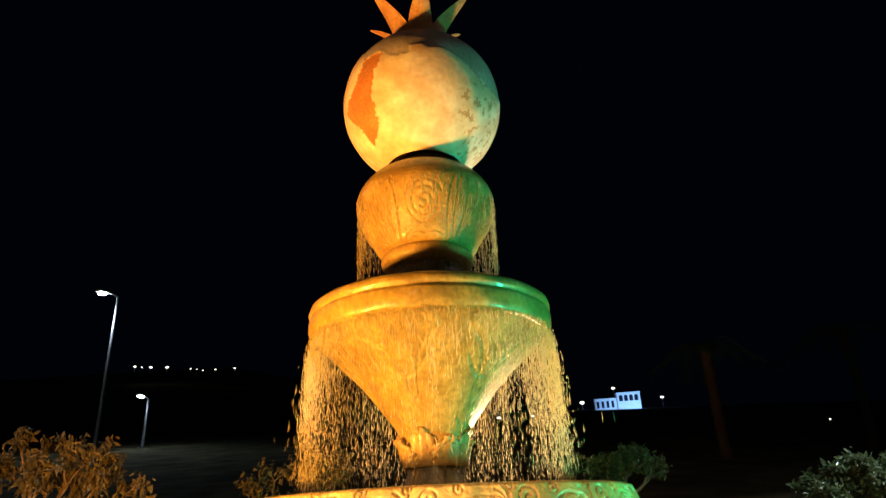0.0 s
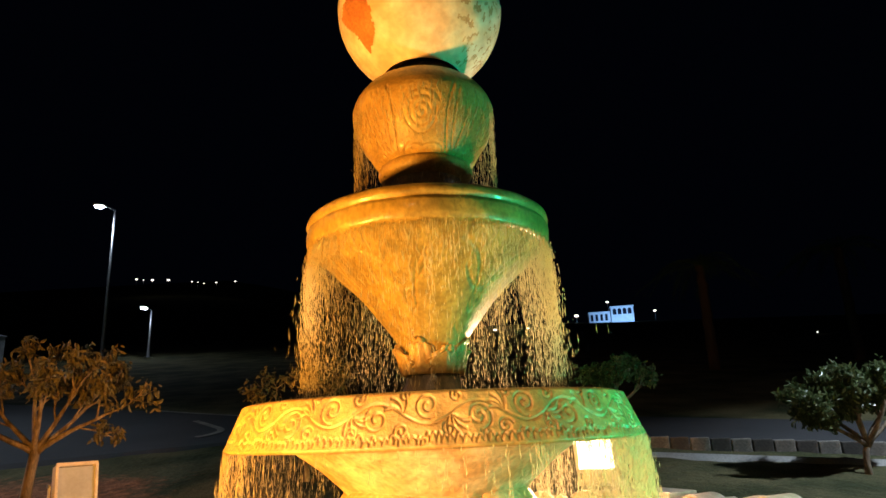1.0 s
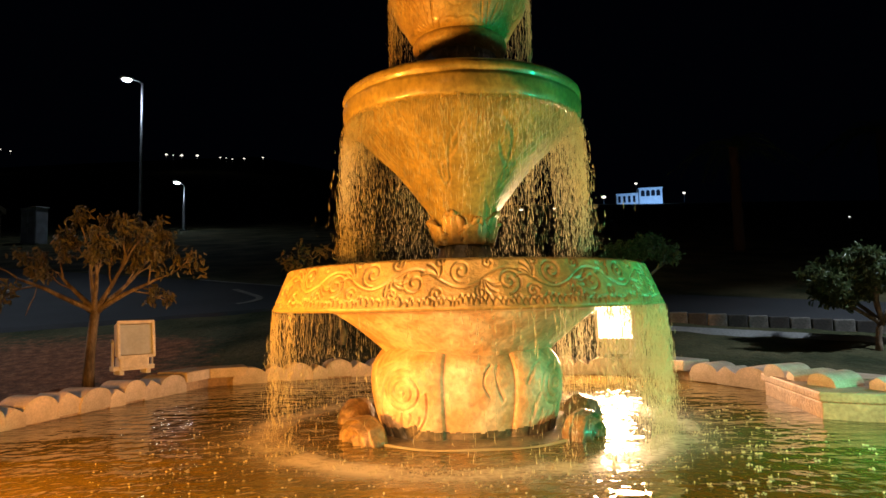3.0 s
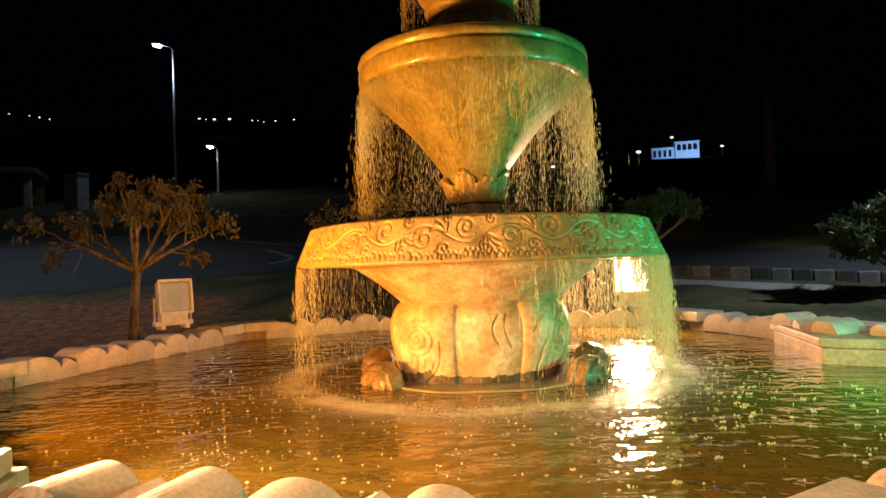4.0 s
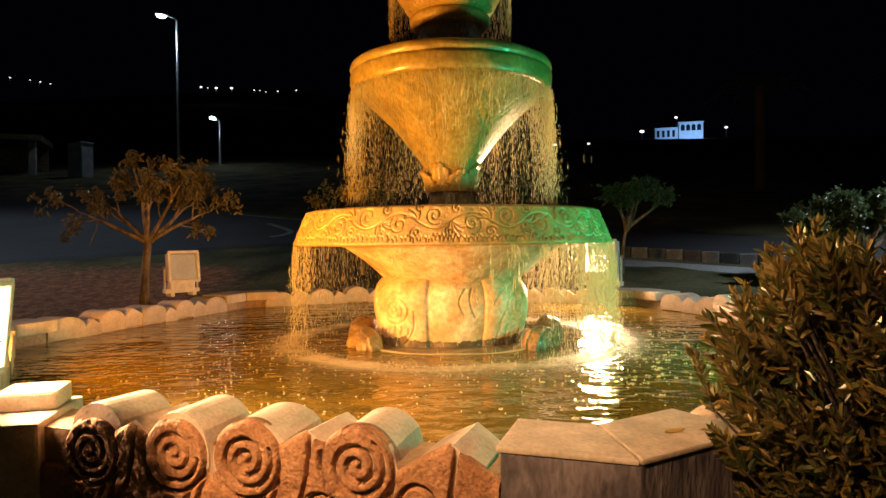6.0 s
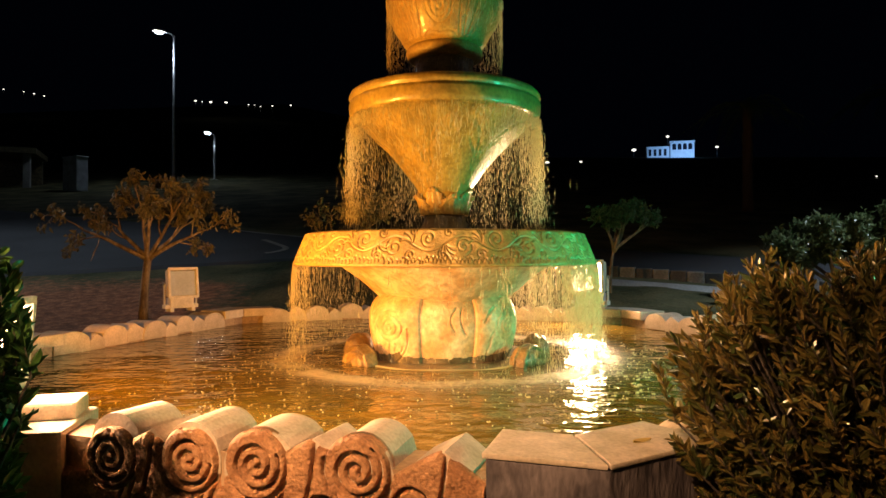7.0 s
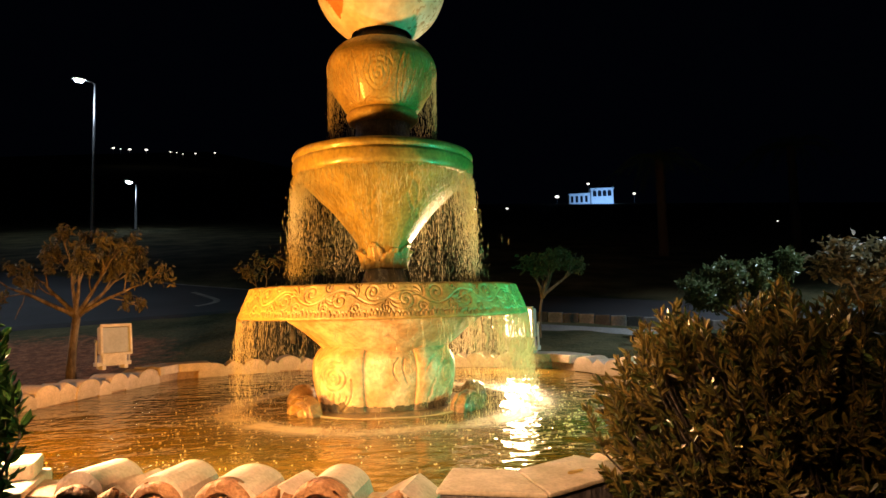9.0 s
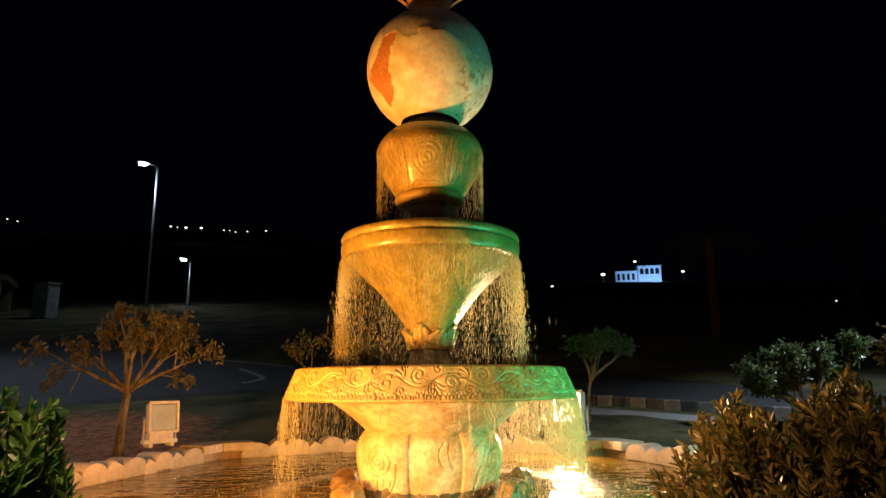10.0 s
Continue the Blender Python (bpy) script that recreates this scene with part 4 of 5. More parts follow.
def film(name, label, knots, count, seed):
    """Runnels that cling to a bowl, as thin ridges down its side."""
    rng = np.random.default_rng(seed)
    prof = np.array(smooth_profile(knots, 40))
    verts, faces = [], []
    for s in range(count):
        a = rng.uniform(0, 2 * math.pi)
        i0 = int(rng.uniform(0, 26))
        i1 = min(39, i0 + int(rng.uniform(4, 14)))
        w = rng.uniform(0.0025, 0.006)
        base = len(verts)
        k = 0
        for i in range(i0, i1 + 1):
            r, z = prof[i]
            u = (i - i0) / max(1, i1 - i0)
            ww = w * math.sin(math.pi * (0.08 + 0.84 * u))
            a2 = a + (0.010 + 0.008 * math.sin(s)) * math.sin(i * (0.5 + 0.3 * math.cos(s * 1.7)) + s)
            for off, lift in ((-ww, 0.001), (0, 0.001 + ww * 0.8), (ww, 0.001)):
                aa = a2 + off / r
                verts.append(((r + lift) * math.cos(aa), (r + lift) * math.sin(aa), z))
            k += 1
        for i in range(k - 1):
            for c in range(2):
                q = base + i * 3 + c
                faces.append((q, q + 1, q + 4, q + 3))
    tagged(part(name, mesh(name, verts, faces), DROPS), label, "water film", kind="stuff")


curtain("falling_water", "broken curtain of water falling from the lower bowl", 1.160, 1.165, 0.46, 8200, 0.024, 11, front=0.14, half=27, middle=258, spread=0.045, thin=0.80, short=0.5)
curtain("falling_water", "dense curtain of water falling from the upper bowl", 0.735, 2.29, 1.355, 3100, 0.03, 12, front=0.4, half=48, short=0.5, spread=0.05, thin=0.3)
curtain("falling_water", "thin curtain of water falling from the urn", 0.448, 3.20, 2.48, 900, 0.0, 13, 0.85, spread=0.014, front=0.30, half=50, short=0.75)
curtain("falling_water", "ragged fringe of water under the lip of the upper bowl", 0.728, 2.285, 1.95, 1500, 0.0, 14, 0.9, front=1.0, short=0.9, spread=0.015)
film("clinging_water", "runnels clinging to the upper bowl", [(0.70, 2.275), (0.655, 2.235), (0.56, 2.14), (0.47, 2.05), (0.40, 1.98)], 150, 21)
film("clinging_water", "runnels clinging to the urn", [(0.455, 3.25), (0.459, 3.20), (0.444, 3.12), (0.409, 3.03), (0.357, 2.94)], 300, 22)


def foam_ring():
    """Splash and bubbles where the curtain meets the pool."""
    rng = np.random.default_rng(31)
    verts, faces = [], []
    for i in range(3200):
        a = rng.uniform(0, 2 * math.pi)
        spread = rng.random()
        r = 1.20 + rng.normal(0, 0.06) if spread < 0.68 else 1.1 + 1.6 * rng.random() ** 1.5
        s = rng.uniform(0.003, 0.010)
        x, y = r * math.cos(a), r * math.sin(a)
        if abs(x) > 1.9 or y > 1.8 or x - 0.8 * y > 2.4:
            continue
        base = len(verts)
        h = s * 0.7 + (rng.exponential(0.006) if spread < 0.4 else 0)
        verts += [(x + s * math.cos(t), y + s * math.sin(t), WATER_Z + 0.003) for t in (0.3, 1.55, 2.8, 4.1, 5.4)] + [(x, y, WATER_Z + 0.003 + h)]
        faces += [(base + k, base + (k + 1) % 5, base + 5) for k in range(5)]
    tagged(part("splash_foam", mesh("splash_foam", verts, faces), DROPS), "splashes and bubbles where the water lands", "foam", kind="stuff")
    # Drops thrown up where the scattered water strikes the pool.
    verts, faces = [], []
    spots = []
    for i in range(110):
        a, r = rng.uniform(math.radians(275), math.radians(372)), 1.25 + 1.45 * rng.random()
        x, y, ring = r * math.cos(a), r * math.sin(a), rng.uniform(0.006, 0.016)
        spots += [(x + ring * math.cos(k * 0.9 + r * 9), y + 0.8 * ring * math.sin(k * 0.9 + r * 9)) for k in range(7) if rng.random() < 0.75]
    for i in range(340):
        a, r = rng.uniform(math.radians(170), math.radians(375)), rng.uniform(1.15, 2.75)
        spots.append((r * math.cos(a), r * math.sin(a)))
    for x, y in spots:
        if abs(x) > 1.9 or abs(x) * 0.62 - y > 2.85 or abs(x - 0.3) * 0.45 - y > 2.85:
            continue
        s, h = rng.uniform(0.003, 0.007), rng.uniform(0.003, 0.010)
        base = len(verts)
        verts += [(x + s * math.cos(t), y + s * math.sin(t), WATER_Z + 0.004 + h * 0.4) for t in (0.3, 1.9, 3.4, 4.9)] + [(x, y, WATER_Z + 0.004 + h), (x, y, WATER_Z)]
        for k in range(4):
            faces += [(base + k, base + (k + 1) % 4, base + 4), (base + (k + 1) % 4, base + k, base + 5)]
    tagged(part("splash_drops", mesh("splash_drops", verts, faces), DROPS), "scattered drops splashing up from the pool", "water drops", kind="stuff")
    # The thin foam sheet between, thickest under the curtain.
    segs, verts, faces, cover = 160, [], [], []
    radii = (0.78, 0.98, 1.08, 1.15, 1.25, 1.34, 1.46, 1.70)
    for r, c in zip(radii, (0.0, 0.08, 0.35, 0.95, 0.95, 0.4, 0.10, 0.0)):
        for i in range(segs):
            t = 2 * math.pi * i / segs
            verts.append((r * math.cos(t), r * math.sin(t), WATER_Z + 0.008))
            cover.append(c)
    for j in range(len(radii) - 1):
        for i in range(segs):
            k = (i + 1) % segs
            faces.append((j * segs + i, j * segs + k, (j + 1) * segs + k, (j + 1) * segs + i))
    me = mesh("foam_sheet", verts, faces)
    me.attributes.new("cover", "FLOAT", "POINT").data.foreach_set("value", cover)
    tagged(part("foam_sheet", me, FOAM), "thin broken foam spreading from the falling water", "foam", kind="stuff")


foam_ring()


# ---- floodlights ----
def floodlight(at, aim, lens, label, tilt=-12, watts=0, colour=ORANGE, lift=0.35, spread=180):
    """A box floodlight on a stirrup: tapered body, framed glass, cooling fins, bracket and base."""
    at, aim = Vector(at), Vector(aim)
    turn = math.degrees(math.atan2(aim.y - at.y, aim.x - at.x)) + 90
    top = thing("floodlight", label, "floodlight", tuple(at), turn, group="floodlights round the pool")
    # Before it is turned the lamp looks along -y; the head is tipped up by -tilt degrees.
    head = pose(0, 0, lift, tilt, 0, 0)

    def add(name, bm, mat, label="", smooth=False):
        bmesh.ops.transform(bm, matrix=head, verts=bm.verts[:])
        return part(name, from_bm(name, bm, smooth), mat, top, label)

    W, H, D = 0.39, 0.37, 0.15
    bm = bmesh.new()
    front = [(-W / 2, -0.06, -H / 2), (W / 2, -0.06, -H / 2), (W / 2, -0.06, H / 2), (-W / 2, -0.06, H / 2)]
    back = [(-W / 3, D - 0.02, -H / 4), (W / 3, D - 0.02, -H / 4), (W / 3, D - 0.02, H / 3.4), (-W / 3, D - 0.02, H / 3.4)]
    mid = [(-W / 2.15, 0.05, -H / 2.3), (W / 2.15, 0.05, -H / 2.3), (W / 2.15, 0.05, H / 2.15), (-W / 2.15, 0.05, H / 2.15)]
    rings = [[bm.verts.new(p) for p in q] for q in (front, mid, back)]
    for a, b in zip(rings, rings[1:]):
        for i in range(4):
            bm.faces.new((a[i], a[(i + 1) % 4], b[(i + 1) % 4], b[i]))
    bm.faces.new(rings[-1])
    inner = [bm.verts.new((x * 0.86, y + 0.10, z * 0.84)) for x, y, z in front]
    rim2 = [bm.verts.new((x * 0.93, y, z * 0.92)) for x, y, z in front]
    for i in range(4):
        j = (i + 1) % 4
        bm.faces.new((rings[0][i], rim2[i], rim2[j], rings[0][j]))
        bm.faces.new((rim2[i], inner[i], inner[j], rim2[j]))
    bm.faces.new(inner)
    bmesh.ops.bevel(bm, geom=[e for e in bm.edges], offset=0.006, segments=2, affect="EDGES")
    add("housing", bm, LAMP_BODY, "cream enamelled housing")
    for x, z, w, h in ((0, H / 2 - 0.012, W, 0.032), (0, -H / 2 - 0.012, W, 0.032), (-W / 2 + 0.01, -H / 2, 0.03, H), (W / 2 - 0.01, -H / 2, 0.03, H)):
        add("glass_frame", box(w, 0.028, h, 0.006, (x, -0.072, z)), LAMP_BODY)
    add("reflector", box(W * 0.84, 0.02, H * 0.82, 0.003, (0, 0.03, -H * 0.41)), LAMP_DARK, "dull metal reflector")
    add("bulb", box(0.13, 0.03, 0.035, 0.012, (-0.02, -0.005, -0.01)), lens or LAMP_BODY, "tubular bulb", True)
    if lens:
        add("lens", box(W * 0.88, 0.006, H * 0.86, 0.001, (0, -0.062, -H * 0.43)), lens, "flat lens")
    for i in range(5):
        add("cooling_fin", box(0.008, 0.06, 0.16, 0.002, (-0.10 + 0.05 * i, 0.13, -0.06)), LAMP_BODY)
    # Stirrup and foot.
    for x in (-W / 2 - 0.014, W / 2 + 0.014):
        part("stirrup_arm", from_bm("stirrup_arm", box(0.012, 0.045, lift - 0.05, 0.003, (x, 0.02, 0.05))), LAMP_BODY, top)
        bm = bmesh.new()
        bmesh.ops.create_cone(bm, cap_ends=True, segments=14, radius1=0.022, radius2=0.018, depth=0.02)
        bmesh.ops.transform(bm, matrix=pose(x * 1.04, 0.02, lift, 0, 90, 0), verts=bm.verts[:])
        part("pivot_bolt", from_bm("pivot_bolt", bm), STEEL, top)
    part("stirrup_bar", from_bm("stirrup_bar", box(W + 0.05, 0.10, 0.05, 0.006, (0, 0.02, 0.03))), LAMP_BODY, top)
    part("ballast_box", from_bm("ballast_box", box(0.31, 0.15, 0.115, 0.012, (0, 0.03, 0.052))), LAMP_BODY, top, "cream ballast box under the head")
    for x in (-0.14, 0.14):
        part("foot", from_bm("foot", box(0.05, 0.16, 0.05, 0.006, (x, 0.02, -0.012))), LAMP_BODY, top)
    if watts:
        way = pose(0, 0, 0, 0, 0, turn) @ pose(0, 0, 0, tilt, 0, 0)
        ahead = (way @ Vector((0, -1, 0)))
        spot = Matrix.Translation(at) @ pose(0, 0, 0, 0, 0, turn) @ head @ Vector((0, -0.10, 0))
        area_lamp("floodlight_beam", spot, spot + ahead, (W * 0.8, H * 0.75), watts, colour, spread)
    return top


A_AT, B_AT, C_AT, D_AT, G_AT, N_AT = (-2.80, -1.86, 0.43), (-1.95, -2.37, 0.557), (-2.88, 2.05, 0.628), (1.70, 2.40, 0.622), (2.56, -1.42, 0.632), (-1.95, -6.30, 3.60)
floodlight(A_AT, (0, 0, 0), LIT_ORANGE, "lit amber floodlight on a tall stone block", -28, 292, ORANGE, spread=165)
floodlight(B_AT, (0.5, -2.10, 0), LIT_WARM, "lit warm floodlight on stacked stone blocks", 6, 74, WARM, 0.30, 108)
dark_lamp = floodlight(C_AT, (-0.9, 0.1, 0), PALE_GLASS, "unlit cream floodlight standing on a flat coping slab", -6)
dark_lamp.matrix_basis = dark_lamp.matrix_basis @ Matrix.Scale(0.84, 4)
floodlight(D_AT, (-1.2, -1.6, 0), LIT_WARM, "brightly lit warm floodlight on the far corner slab", 2, 185, WARM, spread=170)
floodlight(G_AT, (0.28, -0.50, 0), LIT_GREEN, "lit green floodlight on the coping of the pool", -5, 54, GREEN, 0.30)
floodlight(N_AT, (-0.65, -2.75, 0), LIT_WARM, "lit warm floodlight on a tall steel post", 43, 64, NEUTRAL, spread=55)


def stone_block(w, d, h, at, turn, label):
    top = part("stone_block", from_bm("stone_block", box(w, d, h, 0.014)), COPING)
    top.matrix_basis = pose(*at, 0, 0, turn)
    tagged(top, label, "stone block", group="stacked blocks")


stone_block(0.64, 0.44, 0.90, (-1.87, -2.42, -0.35), 10, "large cream stone block carrying a floodlight beside the pool")
stone_block(0.50, 0.40, 0.77, (-2.82, -1.88, -0.34), 34, "tall cream stone block under an amber floodlight")
stone_block(0.22, 0.20, 0.075, (-1.69, -2.33, 0.552), 14, "small cream stone block on a larger one")
stone_block(0.13, 0.22, 0.26, (-2.02, -2.18, 0.552), 12, "upright cream stone slab behind a floodlight")
lamp_post = thing("lamp_post", "tall steel post carrying a floodlight", "post", (-1.95, -6.30, -0.32))
post_v, post_f = tube([(0, 0, -0.1), (0, 0, 2.0), (0, 0, 3.9)], [0.06, 0.05, 0.045], 12)
part("pole", mesh("pole", post_v, post_f), STEEL, lamp_post)
part("top_plate", from_bm("top_plate", box(0.40, 0.24, 0.012, 0.003, (0, 0, 3.896))), STEEL, lamp_post)
part("base_plate", from_bm("base_plate", box(0.24, 0.24, 0.02, 0.004)), STEEL, lamp_post)


# ---- trees and shrubs ----
def leaf_cloud(rng, spots, count, length, width, droop, jitter):
    """Leaves about spots: folded blades of four triangles each, as vertex and face lists."""
    verts, faces = [], []
    spots = np.array(spots)
    for i in range(count):
        p = spots[rng.integers(len(spots))] + rng.normal(0, jitter, 3)
        way = rng.normal(0, 1, 3)
        way[2] = way[2] * 0.6 - droop
        way /= np.linalg.norm(way)
        side = np.cross(way, rng.normal(0, 1, 3))
        side /= np.linalg.norm(side) + 1e-6
        up = np.cross(side, way)
        s = rng.uniform(0.65, 1.25)
        L, w = length * s, width * s
        base = len(verts)
        tip = p + way * L - up * L * 0.12
        m = p + way * L * 0.5
        verts += [p, m + side * w + up * w * 0.35, tip, m - side * w + up * w * 0.35]
        faces += [(base, base + 1, base + 2), (base, base + 2, base + 3)]
    return verts, faces


def grow(rng, start, way, length, radius, level, levels, lists, tips, spread, lift):
    """One limb and, recursively, what it carries."""
    pts, p = [Vector(start)], Vector(start)
    d = Vector(way).normalized()
    steps = 6
    for i in range(steps):
        d = (d + Vector(rng.normal(0, 0.11, 3)) + Vector((0, 0, lift * 0.12))).normalized()
        p = p + d * (length / steps)
        pts.append(p.copy())
    lists.append(tube(pts, list(np.linspace(radius, radius * 0.55, steps + 1)), 7 if level < 2 else 5))
    if level >= levels:
        tips += [tuple(q) for q in pts[4:]]
        return
    n = rng.integers(2, 4) if level else 0
    for i in range(max(2, n)):
        t = 1.0 if i < 2 else 0.6
        at = pts[int(t * steps)]
        w = (d + Vector(rng.normal(0, spread, 3)) + Vector((0, 0, lift * 0.2))).normalized()
        grow(rng, at, w, length * float(rng.uniform(0.55, 0.8)), radius * 0.55, level + 1, levels, lists, tips, spread, lift)


def tree(at, limbs, trunk, radius, levels, leaves, leaf, mat, label, seed, droop=0.4, spread=0.45, jitter=0.06, lift=0.5):
    """A small tree: limbs are directions and lengths from the trunk's head."""
    rng = np.random.default_rng(seed)
    top = thing("tree", label, "tree", at, group="trees round the pool")
    lists, tips = [], []
    head = [Vector((0, 0, -0.08)), Vector((0.01, 0, trunk * 0.3)), Vector((-0.01, 0.01, trunk * 0.7)), Vector((0, 0, trunk))]
    lists.append(tube(head, [radius * 1.35, radius * 1.05, radius * 0.95, radius], 10))
    for way, length in limbs:
        grow(rng, head[-1] - Vector((0, 0, 0.03)), way, length, radius * 0.55, 1, levels, lists, tips, spread, lift)
    v, f = join(lists)
    part("trunk", mesh("trunk", v, f), BARK, top, "forked brown trunk and limbs")
    v, f = leaf_cloud(rng, tips, leaves, leaf[0], leaf[1], droop, jitter)
    part("crown", mesh("crown", v, f, False), mat, top)
    return top


def umbrella_tree(at, trunk, limbs, label, seed, mat, crowd=(4, 11), size=(0.045, 0.085), droop=0.75, stretch=0.32, stem=0.050):
    """A small spreading tree: bent limbs from one fork, shoots rising along their outer halves, drooping leaves in bunches at the ends."""
    rng = np.random.default_rng(seed)
    top = thing("tree", label, "tree", at, group="trees round the pool")
    fork = Vector((0.03, 0, trunk))
    lists = [tube([Vector((-0.03, 0, -0.1)), Vector((-0.02, 0, trunk * 0.35)), Vector((0.0, 0.01, trunk * 0.75)), fork], [stem * 1.25, stem, stem * 0.92, stem * 0.88], 12)]
    bunches = []

    def shoot(p, way, length, radius, level):
        pts, d, q = [p.copy()], way.normalized(), p.copy()
        for k in range(6):
            d = (d + Vector(rng.normal(0, 0.13, 3)) + Vector((0, 0, 0.05))).normalized()
            q = q + d * length / 6
            pts.append(q.copy())
        lists.append(tube(pts, list(np.linspace(radius, radius * 0.45, 7)), 6))
        if level < 2:
            for k in (3, 4, 5, 6, 6):
                w = d + Vector(rng.normal(0, 0.55, 3)) + Vector((0, 0, 0.15))
                shoot(pts[k], w, length * rng.uniform(0.4, 0.62), radius * 0.5, level + 1)
        else:
            bunches.extend([pts[6], pts[5], pts[3]])

    for (dx, dy, dz), length, bend, full in limbs:
        d, q, pts = Vector((dx, dy, dz)).normalized(), fork.copy(), [fork - Vector((0, 0, 0.03))]
        for k in range(8):
            d = (d + Vector((0, 0, bend)) + Vector(rng.normal(0, 0.07, 3))).normalized()
            q = q + d * length / 8
            pts.append(q.copy())
        lists.append(tube(pts, list(np.linspace(0.030, 0.013, 9)), 8))
        for k in full:
            w = d + Vector(rng.normal(0, 0.5, 3)) + Vector((0, 0, 0.45))
            shoot(pts[k], w, stretch * rng.uniform(0.8, 1.2), 0.011, 1)
    v, f = join(lists)
    part("trunk", mesh("trunk", v, f), BARK, top, "pale forked trunk and bare limbs")
    if droop > 0.5:
        v, f = tube([(-0.50, -0.1, trunk + 0.26), (-0.52, -0.1, trunk + 0.16), (-0.56, -0.11, trunk + 0.07), (-0.60, -0.11, trunk - 0.04)], [0.006, 0.005, 0.007, 0.003], 5)
        part("broken_twig", mesh("broken_twig", v, f), BARK, top, "thin broken twig hanging from a limb")
    verts, faces = [], []
    for c in bunches:
        for k in range(int(rng.integers(*crowd))):
            p = np.array(c) + rng.normal(0, 0.028, 3)
            way = rng.normal(0, 0.55, 3) + np.array([0, 0, -droop])
            way /= np.linalg.norm(way)
            side = np.cross(way, rng.normal(0, 1, 3))
            side /= np.linalg.norm(side) + 1e-6
            up = np.cross(side, way)
            L = rng.uniform(*size)
            w = L * 0.21
            b = len(verts)
            verts += [p, p + way * L * 0.4 + side * w + up * w * 0.4, p + way * L * 0.75 + side * w * 0.7 + up * w * 0.2, p + way * L - up * L * 0.15, p + way * L * 0.75 - side * w * 0.7 + up * w * 0.2, p + way * L * 0.4 - side * w + up * w * 0.4]
            faces += [(b, b + 1, b + 2, b + 3), (b, b + 3, b + 4, b + 5)]
    part("crown", mesh("crown", verts, faces, False), mat, top)
    return top


umbrella_tree((-3.58, 2.74, land(-3.58, 2.74)), 1.20 - land(-3.58, 2.74), (
    ((-0.90, -0.15, 0.36), 0.80, 0.035, (6, 8)),
    ((-0.62, 0.15, 0.55), 0.56, 0.03, (5, 7, 8)),
    ((-0.22, 0.30, 0.80), 0.60, 0.06, (5, 7, 8, 8)),
    ((0.42, -0.10, 0.62), 0.62, 0.05, (4, 6, 7, 8, 8)),
    ((0.50, 0.35, 0.60), 0.62, 0.04, (5, 7, 8, 8)),
    ((0.75, -0.05, 0.40), 0.68, 0.0, (5, 7, 8)),
    ((0.05, -0.45, 0.75), 0.50, 0.06, (6, 8, 8))), "small umbrella-shaped tree with sparse drooping dry leaves", 5, LEAF_DRY)
umbrella_tree((5.13, 3.40, land(5.13, 3.40)), 0.32, (
    ((-0.88, -0.10, 0.50), 0.64, 0.01, (4, 5, 6, 7, 8, 8)),
    ((-0.60, 0.40, 0.70), 0.60, 0.02, (4, 5, 6, 7, 8, 8)),
    ((-0.35, -0.40, 0.80), 0.56, 0.02, (4, 5, 6, 7, 8, 8)),
    ((0.05, 0.20, 0.95), 0.50, 0.0, (4, 5, 6, 7, 8, 8)),
    ((0.35, -0.40, 0.80), 0.56, 0.02, (4, 5, 6, 7, 8, 8)),
    ((0.66, 0.35, 0.66), 0.74, 0.02, (4, 5, 6, 7, 8, 8)),
    ((0.88, 0.05, 0.50), 0.92, 0.01, (4, 5, 6, 7, 8, 8))), "small tree with a broad dense dark green crown", 8, LEAF_DARK, (13, 22), (0.06, 0.10), 0.15, 0.25, 0.036)
umbrella_tree((2.47, 4.34, land(2.47, 4.34)), 0.62, (
    ((-0.18, -0.10, 0.95), 0.36, 0.0, (5, 6, 7, 8, 8)),
    ((0.10, 0.30, 0.90), 0.38, 0.0, (5, 6, 7, 8, 8)),
    ((0.30, -0.30, 0.85), 0.42, 0.02, (6, 7, 8, 8)),
    ((0.60, 0.20, 0.72), 0.50, 0.02, (6, 7, 8, 8)),
    ((0.75, -0.05, 0.68), 0.58, 0.03, (6, 7, 8, 8))), "small slanting flat-crowned green tree on thin bare limbs", 14, LEAF_DARK, (8, 15), (0.045, 0.08), 0.25, 0.19, 0.024)
tree((-1.25, 4.4, land(-1.25, 4.4)), (((-0.8, -0.1, 0.6), 0.5), ((0.1, 0.1, 0.95), 0.45), ((0.8, 0.1, 0.6), 0.5), ((0.1, -0.4, 0.8), 0.4)), 0.5, 0.035, 3, 900, (0.08, 0.02), LEAF_DRY, "thin sparse-leaved small tree behind the fountain", 23, jitter=0.05)

tree((5.58, 1.50, land(5.58, 1.50)), (((-0.8, -0.1, 0.6), 0.5), ((-0.3, 0.1, 0.9), 0.5), ((0.3, -0.1, 0.95), 0.5), ((0.8, 0.1, 0.5), 0.5), ((0.1, -0.6, 0.6), 0.45)), 0.56, 0.045, 3, 5200, (0.10, 0.028), LEAF_DRY, "small tree with broad yellowing leaves", 33, droop=0.3, jitter=0.08)


